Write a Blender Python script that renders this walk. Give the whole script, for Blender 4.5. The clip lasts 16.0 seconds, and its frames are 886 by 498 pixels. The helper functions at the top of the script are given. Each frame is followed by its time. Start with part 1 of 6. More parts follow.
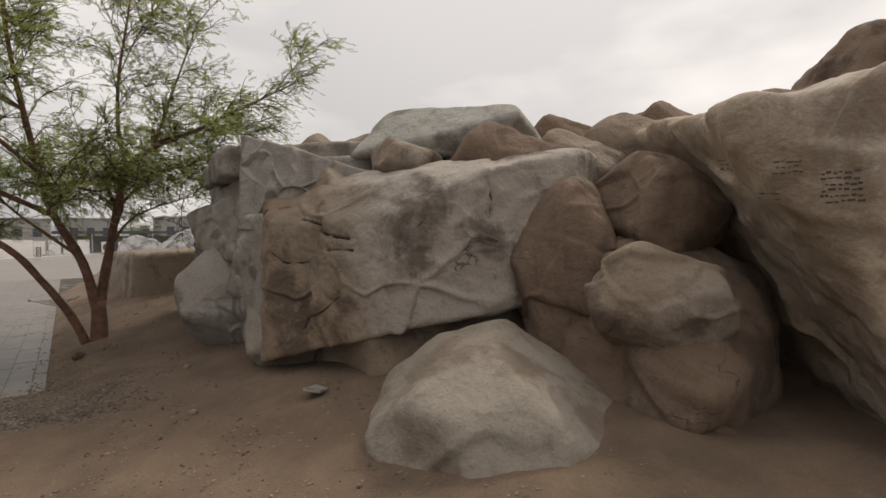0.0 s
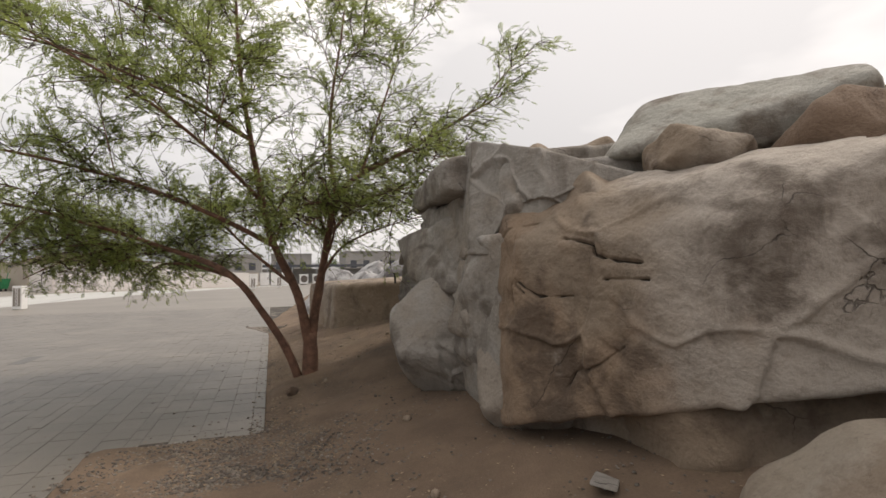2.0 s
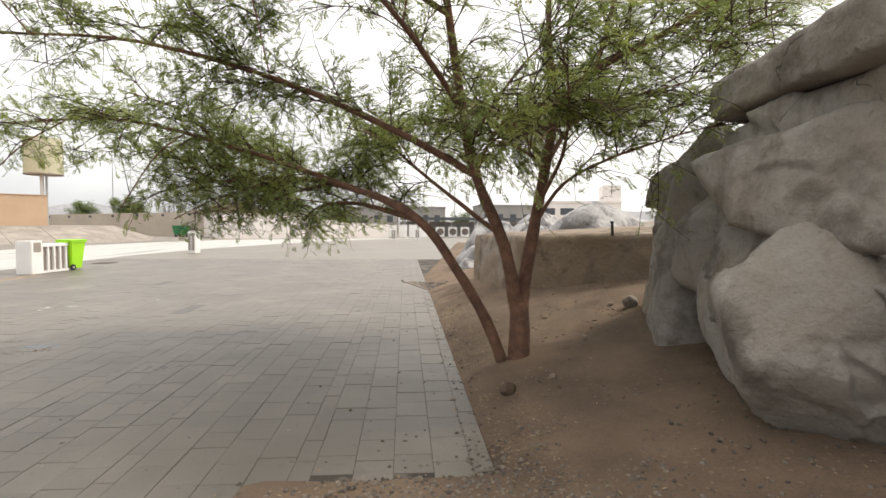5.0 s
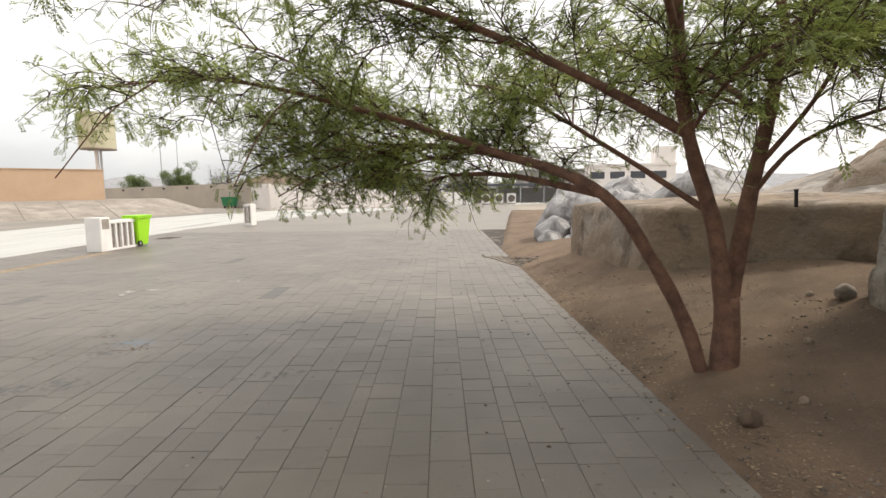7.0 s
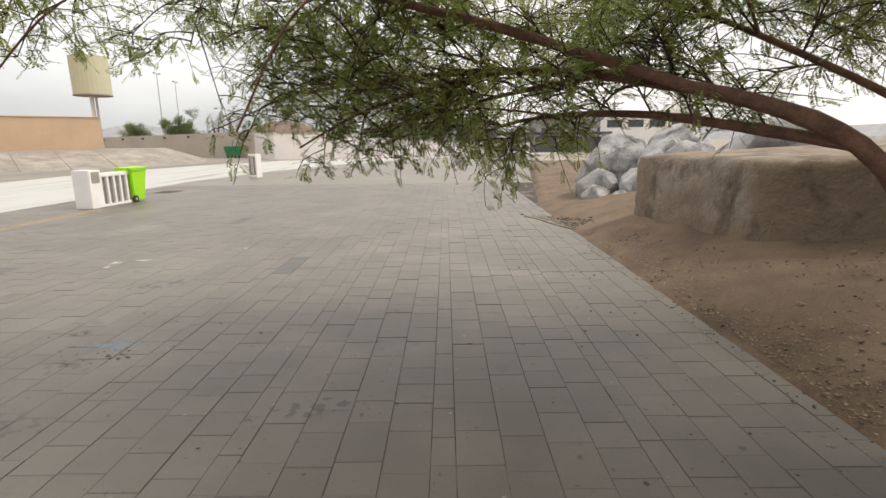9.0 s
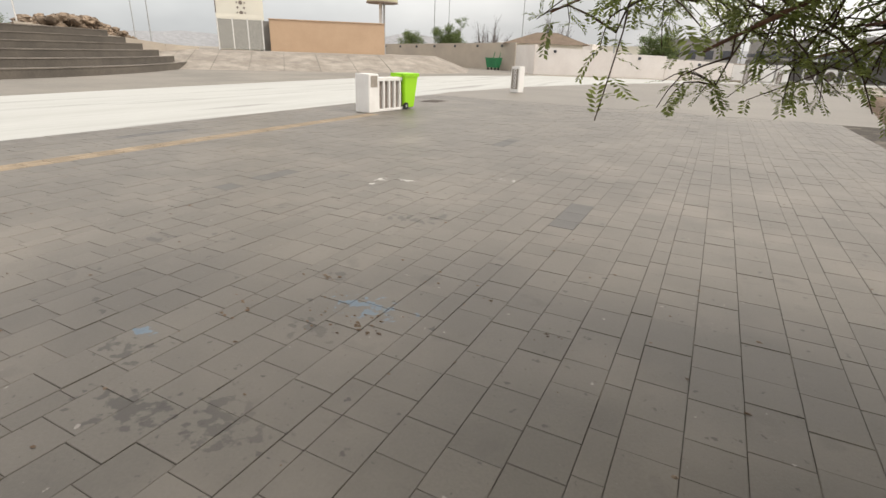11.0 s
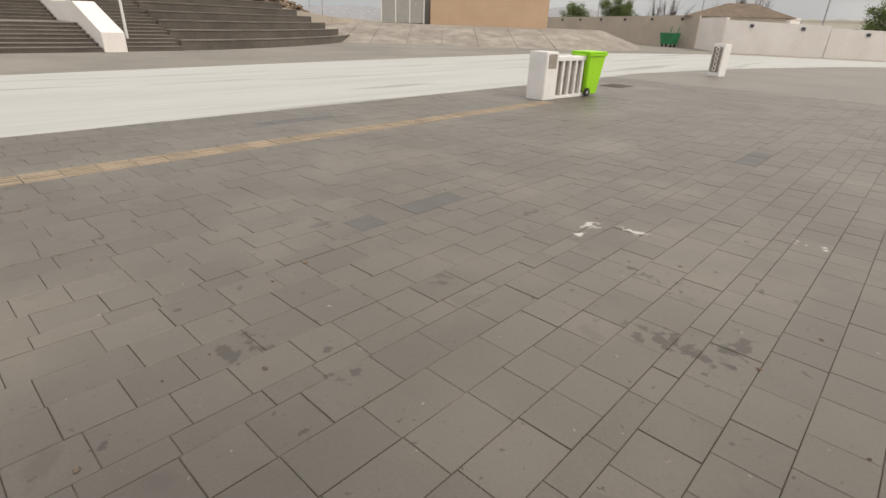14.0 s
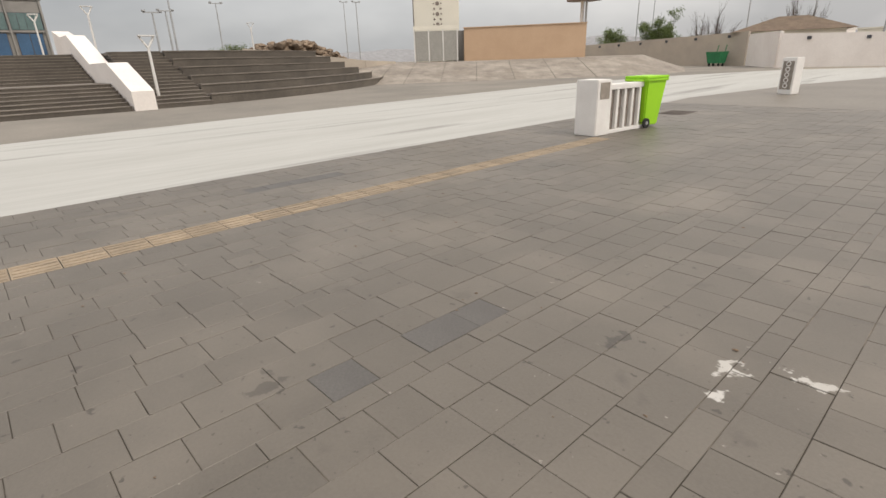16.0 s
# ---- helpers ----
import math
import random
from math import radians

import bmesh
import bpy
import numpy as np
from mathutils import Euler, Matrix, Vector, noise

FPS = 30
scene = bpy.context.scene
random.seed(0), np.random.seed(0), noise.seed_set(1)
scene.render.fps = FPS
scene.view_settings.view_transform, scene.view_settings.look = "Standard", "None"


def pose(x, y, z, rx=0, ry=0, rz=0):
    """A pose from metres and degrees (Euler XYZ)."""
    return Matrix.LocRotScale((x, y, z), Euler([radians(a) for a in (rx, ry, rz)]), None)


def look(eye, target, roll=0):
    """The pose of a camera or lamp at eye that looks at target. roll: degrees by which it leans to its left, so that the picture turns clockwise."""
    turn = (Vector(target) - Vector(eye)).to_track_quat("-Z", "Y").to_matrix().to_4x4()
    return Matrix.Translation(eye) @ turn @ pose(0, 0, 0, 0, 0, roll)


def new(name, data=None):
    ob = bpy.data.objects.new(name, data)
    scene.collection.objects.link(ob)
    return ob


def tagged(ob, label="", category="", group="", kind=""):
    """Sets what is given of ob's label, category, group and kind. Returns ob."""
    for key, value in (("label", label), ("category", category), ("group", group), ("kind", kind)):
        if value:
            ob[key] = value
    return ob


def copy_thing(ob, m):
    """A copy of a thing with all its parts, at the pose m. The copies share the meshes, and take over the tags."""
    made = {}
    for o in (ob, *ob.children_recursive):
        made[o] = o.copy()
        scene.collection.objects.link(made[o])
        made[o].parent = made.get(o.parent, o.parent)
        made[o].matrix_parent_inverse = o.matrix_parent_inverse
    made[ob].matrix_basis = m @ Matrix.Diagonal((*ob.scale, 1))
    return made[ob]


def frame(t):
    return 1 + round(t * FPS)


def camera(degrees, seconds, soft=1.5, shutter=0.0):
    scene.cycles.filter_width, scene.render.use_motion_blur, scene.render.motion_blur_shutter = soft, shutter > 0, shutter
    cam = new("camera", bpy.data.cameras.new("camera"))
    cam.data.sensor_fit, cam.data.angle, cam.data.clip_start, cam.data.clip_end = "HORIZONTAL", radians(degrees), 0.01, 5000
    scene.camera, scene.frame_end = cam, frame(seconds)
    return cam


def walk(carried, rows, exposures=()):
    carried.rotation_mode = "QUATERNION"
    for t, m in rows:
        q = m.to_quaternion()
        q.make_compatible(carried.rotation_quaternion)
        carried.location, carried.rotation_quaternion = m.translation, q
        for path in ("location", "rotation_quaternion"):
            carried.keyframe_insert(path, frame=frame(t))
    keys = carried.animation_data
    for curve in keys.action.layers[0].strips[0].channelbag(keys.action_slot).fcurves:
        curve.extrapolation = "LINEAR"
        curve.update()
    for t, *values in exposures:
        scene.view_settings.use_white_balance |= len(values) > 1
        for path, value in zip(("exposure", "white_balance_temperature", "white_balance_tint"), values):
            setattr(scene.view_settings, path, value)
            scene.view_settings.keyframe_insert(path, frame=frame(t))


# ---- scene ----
cam = camera(82.0, 16.0)
PATH = [
    (0, (2.776, -5.217, 1.613), (4.083, -3.448, 1.555), -0.4),
    (0.5, (2.753, -4.909, 1.619), (3.993, -3.092, 1.590), -0.5),
    (1, (2.651, -4.521, 1.612), (3.696, -2.588, 1.712), -0.2),
    (1.5, (2.605, -4.124, 1.579), (3.347, -2.054, 1.664), -0.4),
    (2, (2.631, -3.774, 1.565), (3.331, -1.689, 1.653), -0.7),
    (2.5, (2.599, -3.338, 1.552), (3.412, -1.295, 1.606), 1.2),
    (3, (2.571, -2.917, 1.527), (3.369, -0.868, 1.568), 1.2),
    (3.5, (2.542, -2.488, 1.507), (3.256, -0.407, 1.527), 1.3),
    (4, (2.369, -2.077, 1.506), (3.029, 0.019, 1.406), 1.1),
    (4.5, (2.210, -1.725, 1.487), (2.497, 0.453, 1.368), 0.6),
    (5, (2.020, -1.357, 1.454), (2.186, 0.834, 1.350), 0.4),
    (5.2, (1.931, -1.234, 1.448), (2.101, 0.955, 1.316), 0.2),
    (7.3, (0.839, -0.154, 1.551), (0.839, 2.031, 1.291), -0.7),
    (7.5, (0.768, -0.040, 1.558), (0.792, 2.143, 1.290), -0.7),
    (8, (0.621, 0.339, 1.573), (0.631, 2.523, 1.307), -1),
    (8.2, (0.573, 0.489, 1.573), (0.582, 2.672, 1.305), -0.9),
    (10.3, (-0.138, 2.246, 1.467), (-0.472, 4.262, 0.651), 1),
    (10.5, (-0.255, 2.373, 1.471), (-0.719, 4.368, 0.667), 1.8),
    (11, (-0.577, 2.612, 1.464), (-1.498, 4.448, 0.675), 2),
    (11.5, (-0.804, 2.889, 1.481), (-1.837, 4.666, 0.699), 2.1),
    (12, (-1.035, 3.137, 1.469), (-2.069, 4.934, 0.732), 1.8),
    (12.5, (-1.339, 3.398, 1.452), (-2.334, 5.165, 0.598), 2),
    (13, (-1.635, 3.752, 1.427), (-2.681, 5.433, 0.468), 1.4),
    (13.5, (-1.962, 3.997, 1.420), (-3.126, 5.617, 0.493), 1.2),
    (14, (-2.360, 4.217, 1.404), (-3.715, 5.700, 0.508), 2.2),
    (14.5, (-2.729, 4.498, 1.398), (-4.373, 5.744, 0.630), 0.5),
    (15, (-3.009, 4.770, 1.381), (-4.697, 5.998, 0.684), -0.2),
    (15.5, (-3.277, 5.071, 1.378), (-4.934, 6.350, 0.700), 0.3),
    (16, (-3.440, 5.492, 1.337), (-4.966, 6.879, 0.570), -2),
]
walk(cam, [(t, look(eye, target, roll)) for t, eye, target, roll in PATH],
     [(0, -0.11, 6690, 10), (0.5, -0.10, 6690, 10), (1, -0.44, 6680, 10), (1.5, -0.03, 6660, 10), (2.5, 0.17, 6620, 10), (3, 0.22, 6620, 10), (3.5, 0.70, 6620, 10), (4, 0.93, 6600, 9), (4.5, 0.80, 6580, 8), (5, 0.70, 6580, 8), (7.5, 0.56, 6600, 8), (8, 0.40, 6600, 8), (10.5, 0.62, 6580, 7), (11.5, 0.20, 6640, 8), (12, 0.12, 6640, 8), (12.5, 0.28, 6640, 8), (13, 0.36, 6640, 8), (13.5, 0.12, 6640, 8), (14, 0.12, 6640, 8), (14.5, -0.02, 6640, 9), (15, -0.06, 6640, 9), (15.5, -0.05, 6640, 9), (16, 0.11, 6640, 9)])
# ---- world, sun and sky ----
SUN_EL, SUN_AZ = radians(52), radians(75)  # azimuth from +y towards +x
world = bpy.data.worlds.new("overcast_sky")
scene.world = world
world.use_nodes = True
wn, wl = world.node_tree.nodes, world.node_tree.links
sky = wn.new("ShaderNodeTexSky")
sky.sky_type, sky.sun_disc = "NISHITA", False
sky.sun_elevation, sky.sun_rotation = SUN_EL, SUN_AZ
sky.dust_density, sky.air_density = 4.0, 1.0
dim = wn.new("ShaderNodeVectorMath")
dim.operation = "SCALE"
dim.inputs["Scale"].default_value = 0.10
wl.new(sky.outputs[0], dim.inputs[0])
wco = wn.new("ShaderNodeTexCoord")
wmap = wn.new("ShaderNodeMapping")
wmap.inputs["Scale"].default_value = (1.0, 1.0, 2.4)
wmap.inputs["Location"].default_value = (0.35, 0.2, 0.1)
wl.new(wco.outputs["Generated"], wmap.inputs[0])
wnoise = wn.new("ShaderNodeTexNoise")
wnoise.inputs["Scale"].default_value = 1.7
wnoise.inputs["Detail"].default_value = 5.0
wnoise.inputs["Roughness"].default_value = 0.45
wl.new(wmap.outputs[0], wnoise.inputs["Vector"])
wramp = wn.new("ShaderNodeValToRGB")
wramp.color_ramp.elements[0].position, wramp.color_ramp.elements[1].position = 0.38, 0.60
wramp.color_ramp.elements[0].color = (0.70, 0.69, 0.70, 1)
wramp.color_ramp.elements[1].color = (1.17, 1.13, 1.11, 1)
wl.new(wnoise.outputs["Fac"], wramp.inputs[0])
# the veil is brighter towards the hidden sun and blue-grey away from it
wdot = wn.new("ShaderNodeVectorMath")
wdot.operation = "DOT_PRODUCT"
wl.new(wco.outputs["Generated"], wdot.inputs[0])
wdot.inputs[1].default_value = (math.sin(SUN_AZ) * math.cos(SUN_EL), math.cos(SUN_AZ) * math.cos(SUN_EL), math.sin(SUN_EL))
wfall = wn.new("ShaderNodeValToRGB")
wfall.color_ramp.elements[0].color, wfall.color_ramp.elements[1].color = (0.64, 0.665, 0.685, 1), (1.14, 1.11, 1.08, 1)
wsh = wn.new("ShaderNodeMath")
wsh.operation = "MULTIPLY_ADD"
wl.new(wdot.outputs["Value"], wsh.inputs[0])
wsh.inputs[1].default_value, wsh.inputs[2].default_value = 0.5, 0.5
wfall.color_ramp.elements[0].position, wfall.color_ramp.elements[1].position = 0.34, 0.86
wl.new(wsh.outputs[0], wfall.inputs[0])
wmul = wn.new("ShaderNodeMix")
wmul.data_type, wmul.blend_type = "RGBA", "MULTIPLY"
wmul.inputs["Factor"].default_value = 1.0
wl.new(wramp.outputs[0], wmul.inputs["A"])
wl.new(wfall.outputs[0], wmul.inputs["B"])
wmix = wn.new("ShaderNodeMix")
wmix.data_type = "RGBA"
wmix.inputs["Factor"].default_value = 0.9
wl.new(dim.outputs[0], wmix.inputs["A"])
# an overcast dome is brighter overhead than near the horizon
wsep = wn.new("ShaderNodeSeparateXYZ")
wl.new(wco.outputs["Generated"], wsep.inputs[0])
wup = wn.new("ShaderNodeMapRange")
wup.inputs["From Min"].default_value, wup.inputs["From Max"].default_value = 0.0, 0.75
wup.inputs["To Min"].default_value, wup.inputs["To Max"].default_value = 0.83, 1.25
wl.new(wsep.outputs["Z"], wup.inputs["Value"])
wdome = wn.new("ShaderNodeVectorMath")
wdome.operation = "SCALE"
wl.new(wmul.outputs["Result"], wdome.inputs[0])
wl.new(wup.outputs[0], wdome.inputs["Scale"])
wl.new(wdome.outputs[0], wmix.inputs["B"])
wl.new(wmix.outputs["Result"], wn["Background"].inputs["Color"])
wn["Background"].inputs["Strength"].default_value = 1.0

sun = new("sun", bpy.data.lights.new("sun", "SUN"))
sun.data.energy, sun.data.angle, sun.data.color = 1.5, radians(10), (1.0, 0.93, 0.82)
sun.matrix_world = look((0, 0, 0), (-math.sin(SUN_AZ) * math.cos(SUN_EL), -math.cos(SUN_AZ) * math.cos(SUN_EL), -math.sin(SUN_EL)))

# ---- materials ----


def material(name, base, base2=None, rough=0.9, scale=3.0, fine=40.0, bump=0.3, metal=0.0, contrast=(0.35, 0.65), dist=0.01, random_amount=0.0, coords="Object", third=None, third_at=(0.62, 0.7), third_scale=0.8, grain_amount=0.2, stretch=None):
    """A surface with two scales of colour variation and fine relief; random_amount varies single objects and islands."""
    m = bpy.data.materials.new(name)
    m.use_nodes = True
    n, l = m.node_tree.nodes, m.node_tree.links
    b = n["Principled BSDF"]
    co = n.new("ShaderNodeTexCoord")
    base2 = base2 or tuple(c * 0.75 for c in base)

    def noise_of(s, d=6.0, r=0.6):
        t = n.new("ShaderNodeTexNoise")
        t.inputs["Scale"].default_value, t.inputs["Detail"].default_value, t.inputs["Roughness"].default_value = s, d, r
        if stretch:
            mp = n.new("ShaderNodeMapping")
            mp.inputs["Scale"].default_value = stretch
            l.new(co.outputs[coords], mp.inputs[0])
            l.new(mp.outputs[0], t.inputs["Vector"])
        else:
            l.new(co.outputs[coords], t.inputs["Vector"])
        return t.outputs["Fac"]

    def ramp_of(fac, a, c0, bb, c1):
        r = n.new("ShaderNodeValToRGB")
        r.color_ramp.elements[0].position, r.color_ramp.elements[1].position = a, bb
        r.color_ramp.elements[0].color, r.color_ramp.elements[1].color = (*c0, 1), (*c1, 1)
        l.new(fac, r.inputs[0])
        return r.outputs[0]

    def mixed(a, c, fac, kind="MIX"):
        x = n.new("ShaderNodeMix")
        x.data_type, x.blend_type = "RGBA", kind
        if isinstance(fac, float):
            x.inputs["Factor"].default_value = fac
        else:
            l.new(fac, x.inputs["Factor"])
        l.new(a, x.inputs["A"])
        l.new(c, x.inputs["B"])
        return x.outputs["Result"]

    col = ramp_of(noise_of(scale), contrast[0], base2, contrast[1], base)
    if third:
        source = noise_of(third_scale, 7.0, 0.65)
        mask = ramp_of(source, third_at[0], (0, 0, 0), third_at[1], (1, 1, 1))
        col = mixed(col, ramp_of(noise_of(scale * 2), 0.3, tuple(c * 0.8 for c in third), 0.7, third), mask)
    grain = noise_of(fine, 4.0, 0.7)
    col = mixed(col, ramp_of(grain, 0.3, (1 - grain_amount,) * 3, 0.7, (1 + grain_amount * 0.6,) * 3), 1.0, "MULTIPLY")
    if random_amount:
        oi, ge = n.new("ShaderNodeObjectInfo"), n.new("ShaderNodeNewGeometry")
        add = n.new("ShaderNodeMath")
        add.operation = "ADD"
        l.new(oi.outputs["Random"], add.inputs[0])
        l.new(ge.outputs["Random Per Island"], add.inputs[1])
        fr = n.new("ShaderNodeMath")
        fr.operation = "FRACT"
        l.new(add.outputs[0], fr.inputs[0])
        lo, hi = 1 - random_amount, 1 + random_amount
        col = mixed(col, ramp_of(fr.outputs[0], 0.0, (lo, lo, lo), 1.0, (hi, hi, hi)), 1.0, "MULTIPLY")
    l.new(col, b.inputs["Base Color"])
    b.inputs["Roughness"].default_value, b.inputs["Metallic"].default_value = rough, metal
    if bump:
        bp = n.new("ShaderNodeBump")
        bp.inputs["Strength"].default_value, bp.inputs["Distance"].default_value = bump, dist
        l.new(grain, bp.inputs["Height"])
        l.new(bp.outputs[0], b.inputs["Normal"])
    return m


def rock_material(name, base, dark, pale, ochre=None, patch=0.55, dust=0.5, seams=0.75, turn=(0.0, 0.0, 0.0), along=None):
    """Weathered sandstone: broad soft patches, stains with crisp edges, run-off streaks, hairline seams and fine grain."""
    m = bpy.data.materials.new(name)
    m.use_nodes = True
    n, l = m.node_tree.nodes, m.node_tree.links
    p = n["Principled BSDF"]
    co = n.new("ShaderNodeTexCoord")
    place = n.new("ShaderNodeMapping")
    place.inputs["Location"].default_value = turn
    l.new(co.outputs["Object"], place.inputs[0])

    def tex(scale, detail, rough, warp=0.0, squash=None):
        t = n.new("ShaderNodeTexNoise")
        t.inputs["Scale"].default_value, t.inputs["Detail"].default_value = scale, detail
        t.inputs["Roughness"].default_value, t.inputs["Distortion"].default_value = rough, warp
        src = place.outputs[0]
        if squash:
            q = n.new("ShaderNodeMapping")
            q.inputs["Scale"].default_value = squash
            l.new(src, q.inputs[0])
            src = q.outputs[0]
        l.new(src, t.inputs["Vector"])
        return t.outputs["Fac"]

    def span(fac, a, b, lo, hi):
        r = n.new("ShaderNodeMapRange")
        r.interpolation_type = "SMOOTHSTEP"
        for k, v in zip(("From Min", "From Max", "To Min", "To Max"), (a, b, lo, hi)):
            r.inputs[k].default_value = v
        l.new(fac, r.inputs["Value"])
        return r.outputs[0]

    def blend(a, b, fac, kind="MIX"):
        x = n.new("ShaderNodeMix")
        x.data_type, x.blend_type = "RGBA", kind
        l.new(fac, x.inputs["Factor"])
        if isinstance(a, tuple):
            x.inputs["A"].default_value = (*a, 1)
        else:
            l.new(a, x.inputs["A"])
        x.inputs["B"].default_value = (*b, 1)
        return x.outputs["Result"]

    def drift(fac, amount):
        """Let a patch grow along one direction of the rock."""
        if not along:
            return fac
        dot, add = n.new("ShaderNodeVectorMath"), n.new("ShaderNodeMath")
        dot.operation, add.operation = "DOT_PRODUCT", "ADD"
        l.new(co.outputs["Object"], dot.inputs[0])
        dot.inputs[1].default_value = tuple(c * amount for c in along)
        l.new(dot.outputs["Value"], add.inputs[0])
        l.new(fac, add.inputs[1])
        return add.outputs[0]

    col = blend(base, pale, span(drift(tex(0.75, 5.0, 0.55, 0.2), 1.0), patch - 0.12, patch + 0.10, 0.0, 0.9))
    if ochre:
        tone = drift(tex(0.9, 6.0, 0.58, 0.2), -0.5)
        col = blend(col, ochre, span(tone, 0.46, 0.66, 0.0, 0.7))
    col = blend(col, dark, span(tex(1.5, 10.0, 0.60, 0.15), 0.50, 0.62, 0.0, 0.75))
    col = blend(col, dark, span(tex(1.3, 8.0, 0.60, 0.1, (2.2, 2.2, 0.6)), 0.52, 0.68, 0.0, 0.6))
    col = blend(col, tuple(min(1.0, c * 1.25) for c in pale), span(tex(2.6, 8.0, 0.62, 0.1), 0.60, 0.72, 0.0, dust))
    grain = tex(46.0, 5.0, 0.7)
    col = blend(col, (0.70, 0.69, 0.68), span(grain, 0.40, 0.70, 0.0, 0.45), "MULTIPLY")
    col = blend(col, (0.55, 0.52, 0.50), span(tex(11.0, 8.0, 0.7), 0.55, 0.70, 0.0, 0.55), "MULTIPLY")
    # hairline seams, broken off where the stone is whole
    wob = n.new("ShaderNodeTexNoise")
    wob.inputs["Scale"].default_value, wob.inputs["Detail"].default_value = 2.4, 5.0
    l.new(place.outputs[0], wob.inputs["Vector"])
    shift = n.new("ShaderNodeVectorMath")
    shift.operation = "MULTIPLY_ADD"
    l.new(wob.outputs["Color"], shift.inputs[0])
    shift.inputs[1].default_value = (0.55, 0.55, 0.40)
    l.new(place.outputs[0], shift.inputs[2])
    cell = n.new("ShaderNodeTexVoronoi")
    cell.feature = "DISTANCE_TO_EDGE"
    cell.inputs["Scale"].default_value = 1.25
    l.new(shift.outputs[0], cell.inputs["Vector"])
    gap = span(cell.outputs["Distance"], 0.0015, 0.0065, 1.0, 0.0)
    keep = span(tex(1.6, 5.0, 0.6), 0.51, 0.60, 0.0, seams)
    seam = n.new("ShaderNodeMath")
    seam.operation = "MULTIPLY"
    l.new(gap, seam.inputs[0])
    l.new(keep, seam.inputs[1])
    col = blend(col, tuple(c * 0.3 for c in dark), seam.outputs[0])
    l.new(col, p.inputs["Base Color"])
    p.inputs["Roughness"].default_value = 0.9
    last = None
    for height, strength, dist in ((tex(3.4, 12.0, 0.60, 0.1), 0.75, 0.09), (tex(13.0, 8.0, 0.68), 0.6, 0.02), (grain, 0.4, 0.005)):
        bp = n.new("ShaderNodeBump")
        bp.inputs["Strength"].default_value, bp.inputs["Distance"].default_value = strength, dist
        l.new(height, bp.inputs["Height"])
        if last:
            l.new(last, bp.inputs["Normal"])
        last = bp.outputs[0]
    dent = n.new("ShaderNodeBump")
    dent.invert = True
    dent.inputs["Strength"].default_value, dent.inputs["Distance"].default_value = 0.9, 0.02
    l.new(seam.outputs[0], dent.inputs["Height"])
    l.new(last, dent.inputs["Normal"])
    l.new(dent.outputs[0], p.inputs["Normal"])
    return m


ROCK_BLOCK = rock_material("sandstone_block", (0.225, 0.175, 0.128), (0.075, 0.053, 0.037), (0.36, 0.315, 0.27), (0.245, 0.168, 0.11), 0.56, 0.4, 0.6, (0.3, 0.1, 0.2), (0.25, -0.28, 0.14))
ROCK_TAN = rock_material("sandstone_tan", (0.235, 0.178, 0.126), (0.105, 0.073, 0.05), (0.30, 0.255, 0.21), None, 0.54, 0.4, 0.5)
ROCK_GREY = rock_material("weathered_rock_grey", (0.285, 0.26, 0.23), (0.13, 0.108, 0.088), (0.365, 0.342, 0.315), (0.26, 0.205, 0.15), 0.52, 0.5, 0.6, (1.3, 0.7, 2.2))
ROCK_BROWN = rock_material("dark_brown_rock", (0.175, 0.118, 0.08), (0.07, 0.046, 0.032), (0.25, 0.20, 0.155), None, 0.56, 0.45, 0.5, (4.1, 2.0, 0.3))
ROCK_SLAB = rock_material("tan_slab_stone", (0.40, 0.315, 0.225), (0.23, 0.165, 0.112), (0.44, 0.375, 0.31), None, 0.54, 0.35, 0.0, (2.0, 5.0, 1.0))
ROCK_HILL = material("hill_rock_brown", (0.27, 0.205, 0.15), (0.15, 0.112, 0.082), 0.95, 0.5, 6.0, 0.4, dist=0.05, contrast=(0.4, 0.6), random_amount=0.3)
ROCK_PALE = rock_material("pale_boulder_stone", (0.265, 0.222, 0.172), (0.16, 0.118, 0.082), (0.295, 0.258, 0.212), None, 0.50, 0.35, 0.0, (6.0, 1.0, 3.0))
ROCK_CAP = rock_material("grey_green_capstone", (0.285, 0.275, 0.24), (0.125, 0.095, 0.07), (0.34, 0.325, 0.29), None, 0.55, 0.3, 0.2, (3.0, 3.0, 8.0))
ROCK_BLUE = rock_material("blue_grey_boulder", (0.30, 0.29, 0.29), (0.12, 0.11, 0.11), (0.42, 0.41, 0.405), None, 0.48, 0.6, 0.6, (9.0, 1.0, 4.0))
ROCK_TOE = rock_material("whitish_worn_rock", (0.27, 0.23, 0.19), (0.11, 0.083, 0.062), (0.46, 0.425, 0.385), None, 0.50, 0.8, 0.3, (5.0, 7.0, 2.0))
# near-black colour that stands in for the shade deep in the cracks
CRACK = material("rock_crack_shade", (0.07, 0.055, 0.042), None, 1.0, 8.0, 40.0, 0.2)
DIRT = material("trodden_brown_dirt", (0.185, 0.127, 0.085), (0.112, 0.077, 0.052), 1.0, 1.6, 60.0, 0.7, dist=0.012, third=(0.19, 0.135, 0.088), third_at=(0.52, 0.68), third_scale=1.1)
GRAVEL = material("grey_brown_gravel", (0.185, 0.155, 0.128), (0.09, 0.074, 0.06), 0.95, 14.0, 50.0, 0.3, random_amount=0.45)
LEAF_LITTER = material("dry_leaf_litter", (0.29, 0.215, 0.138), (0.13, 0.092, 0.06), 0.9, 6.0, 30.0, 0.1, random_amount=0.4)
SAND_GROUND = material("dusty_open_ground", (0.33, 0.29, 0.24), (0.25, 0.22, 0.185), 1.0, 0.12, 6.0, 0.2)
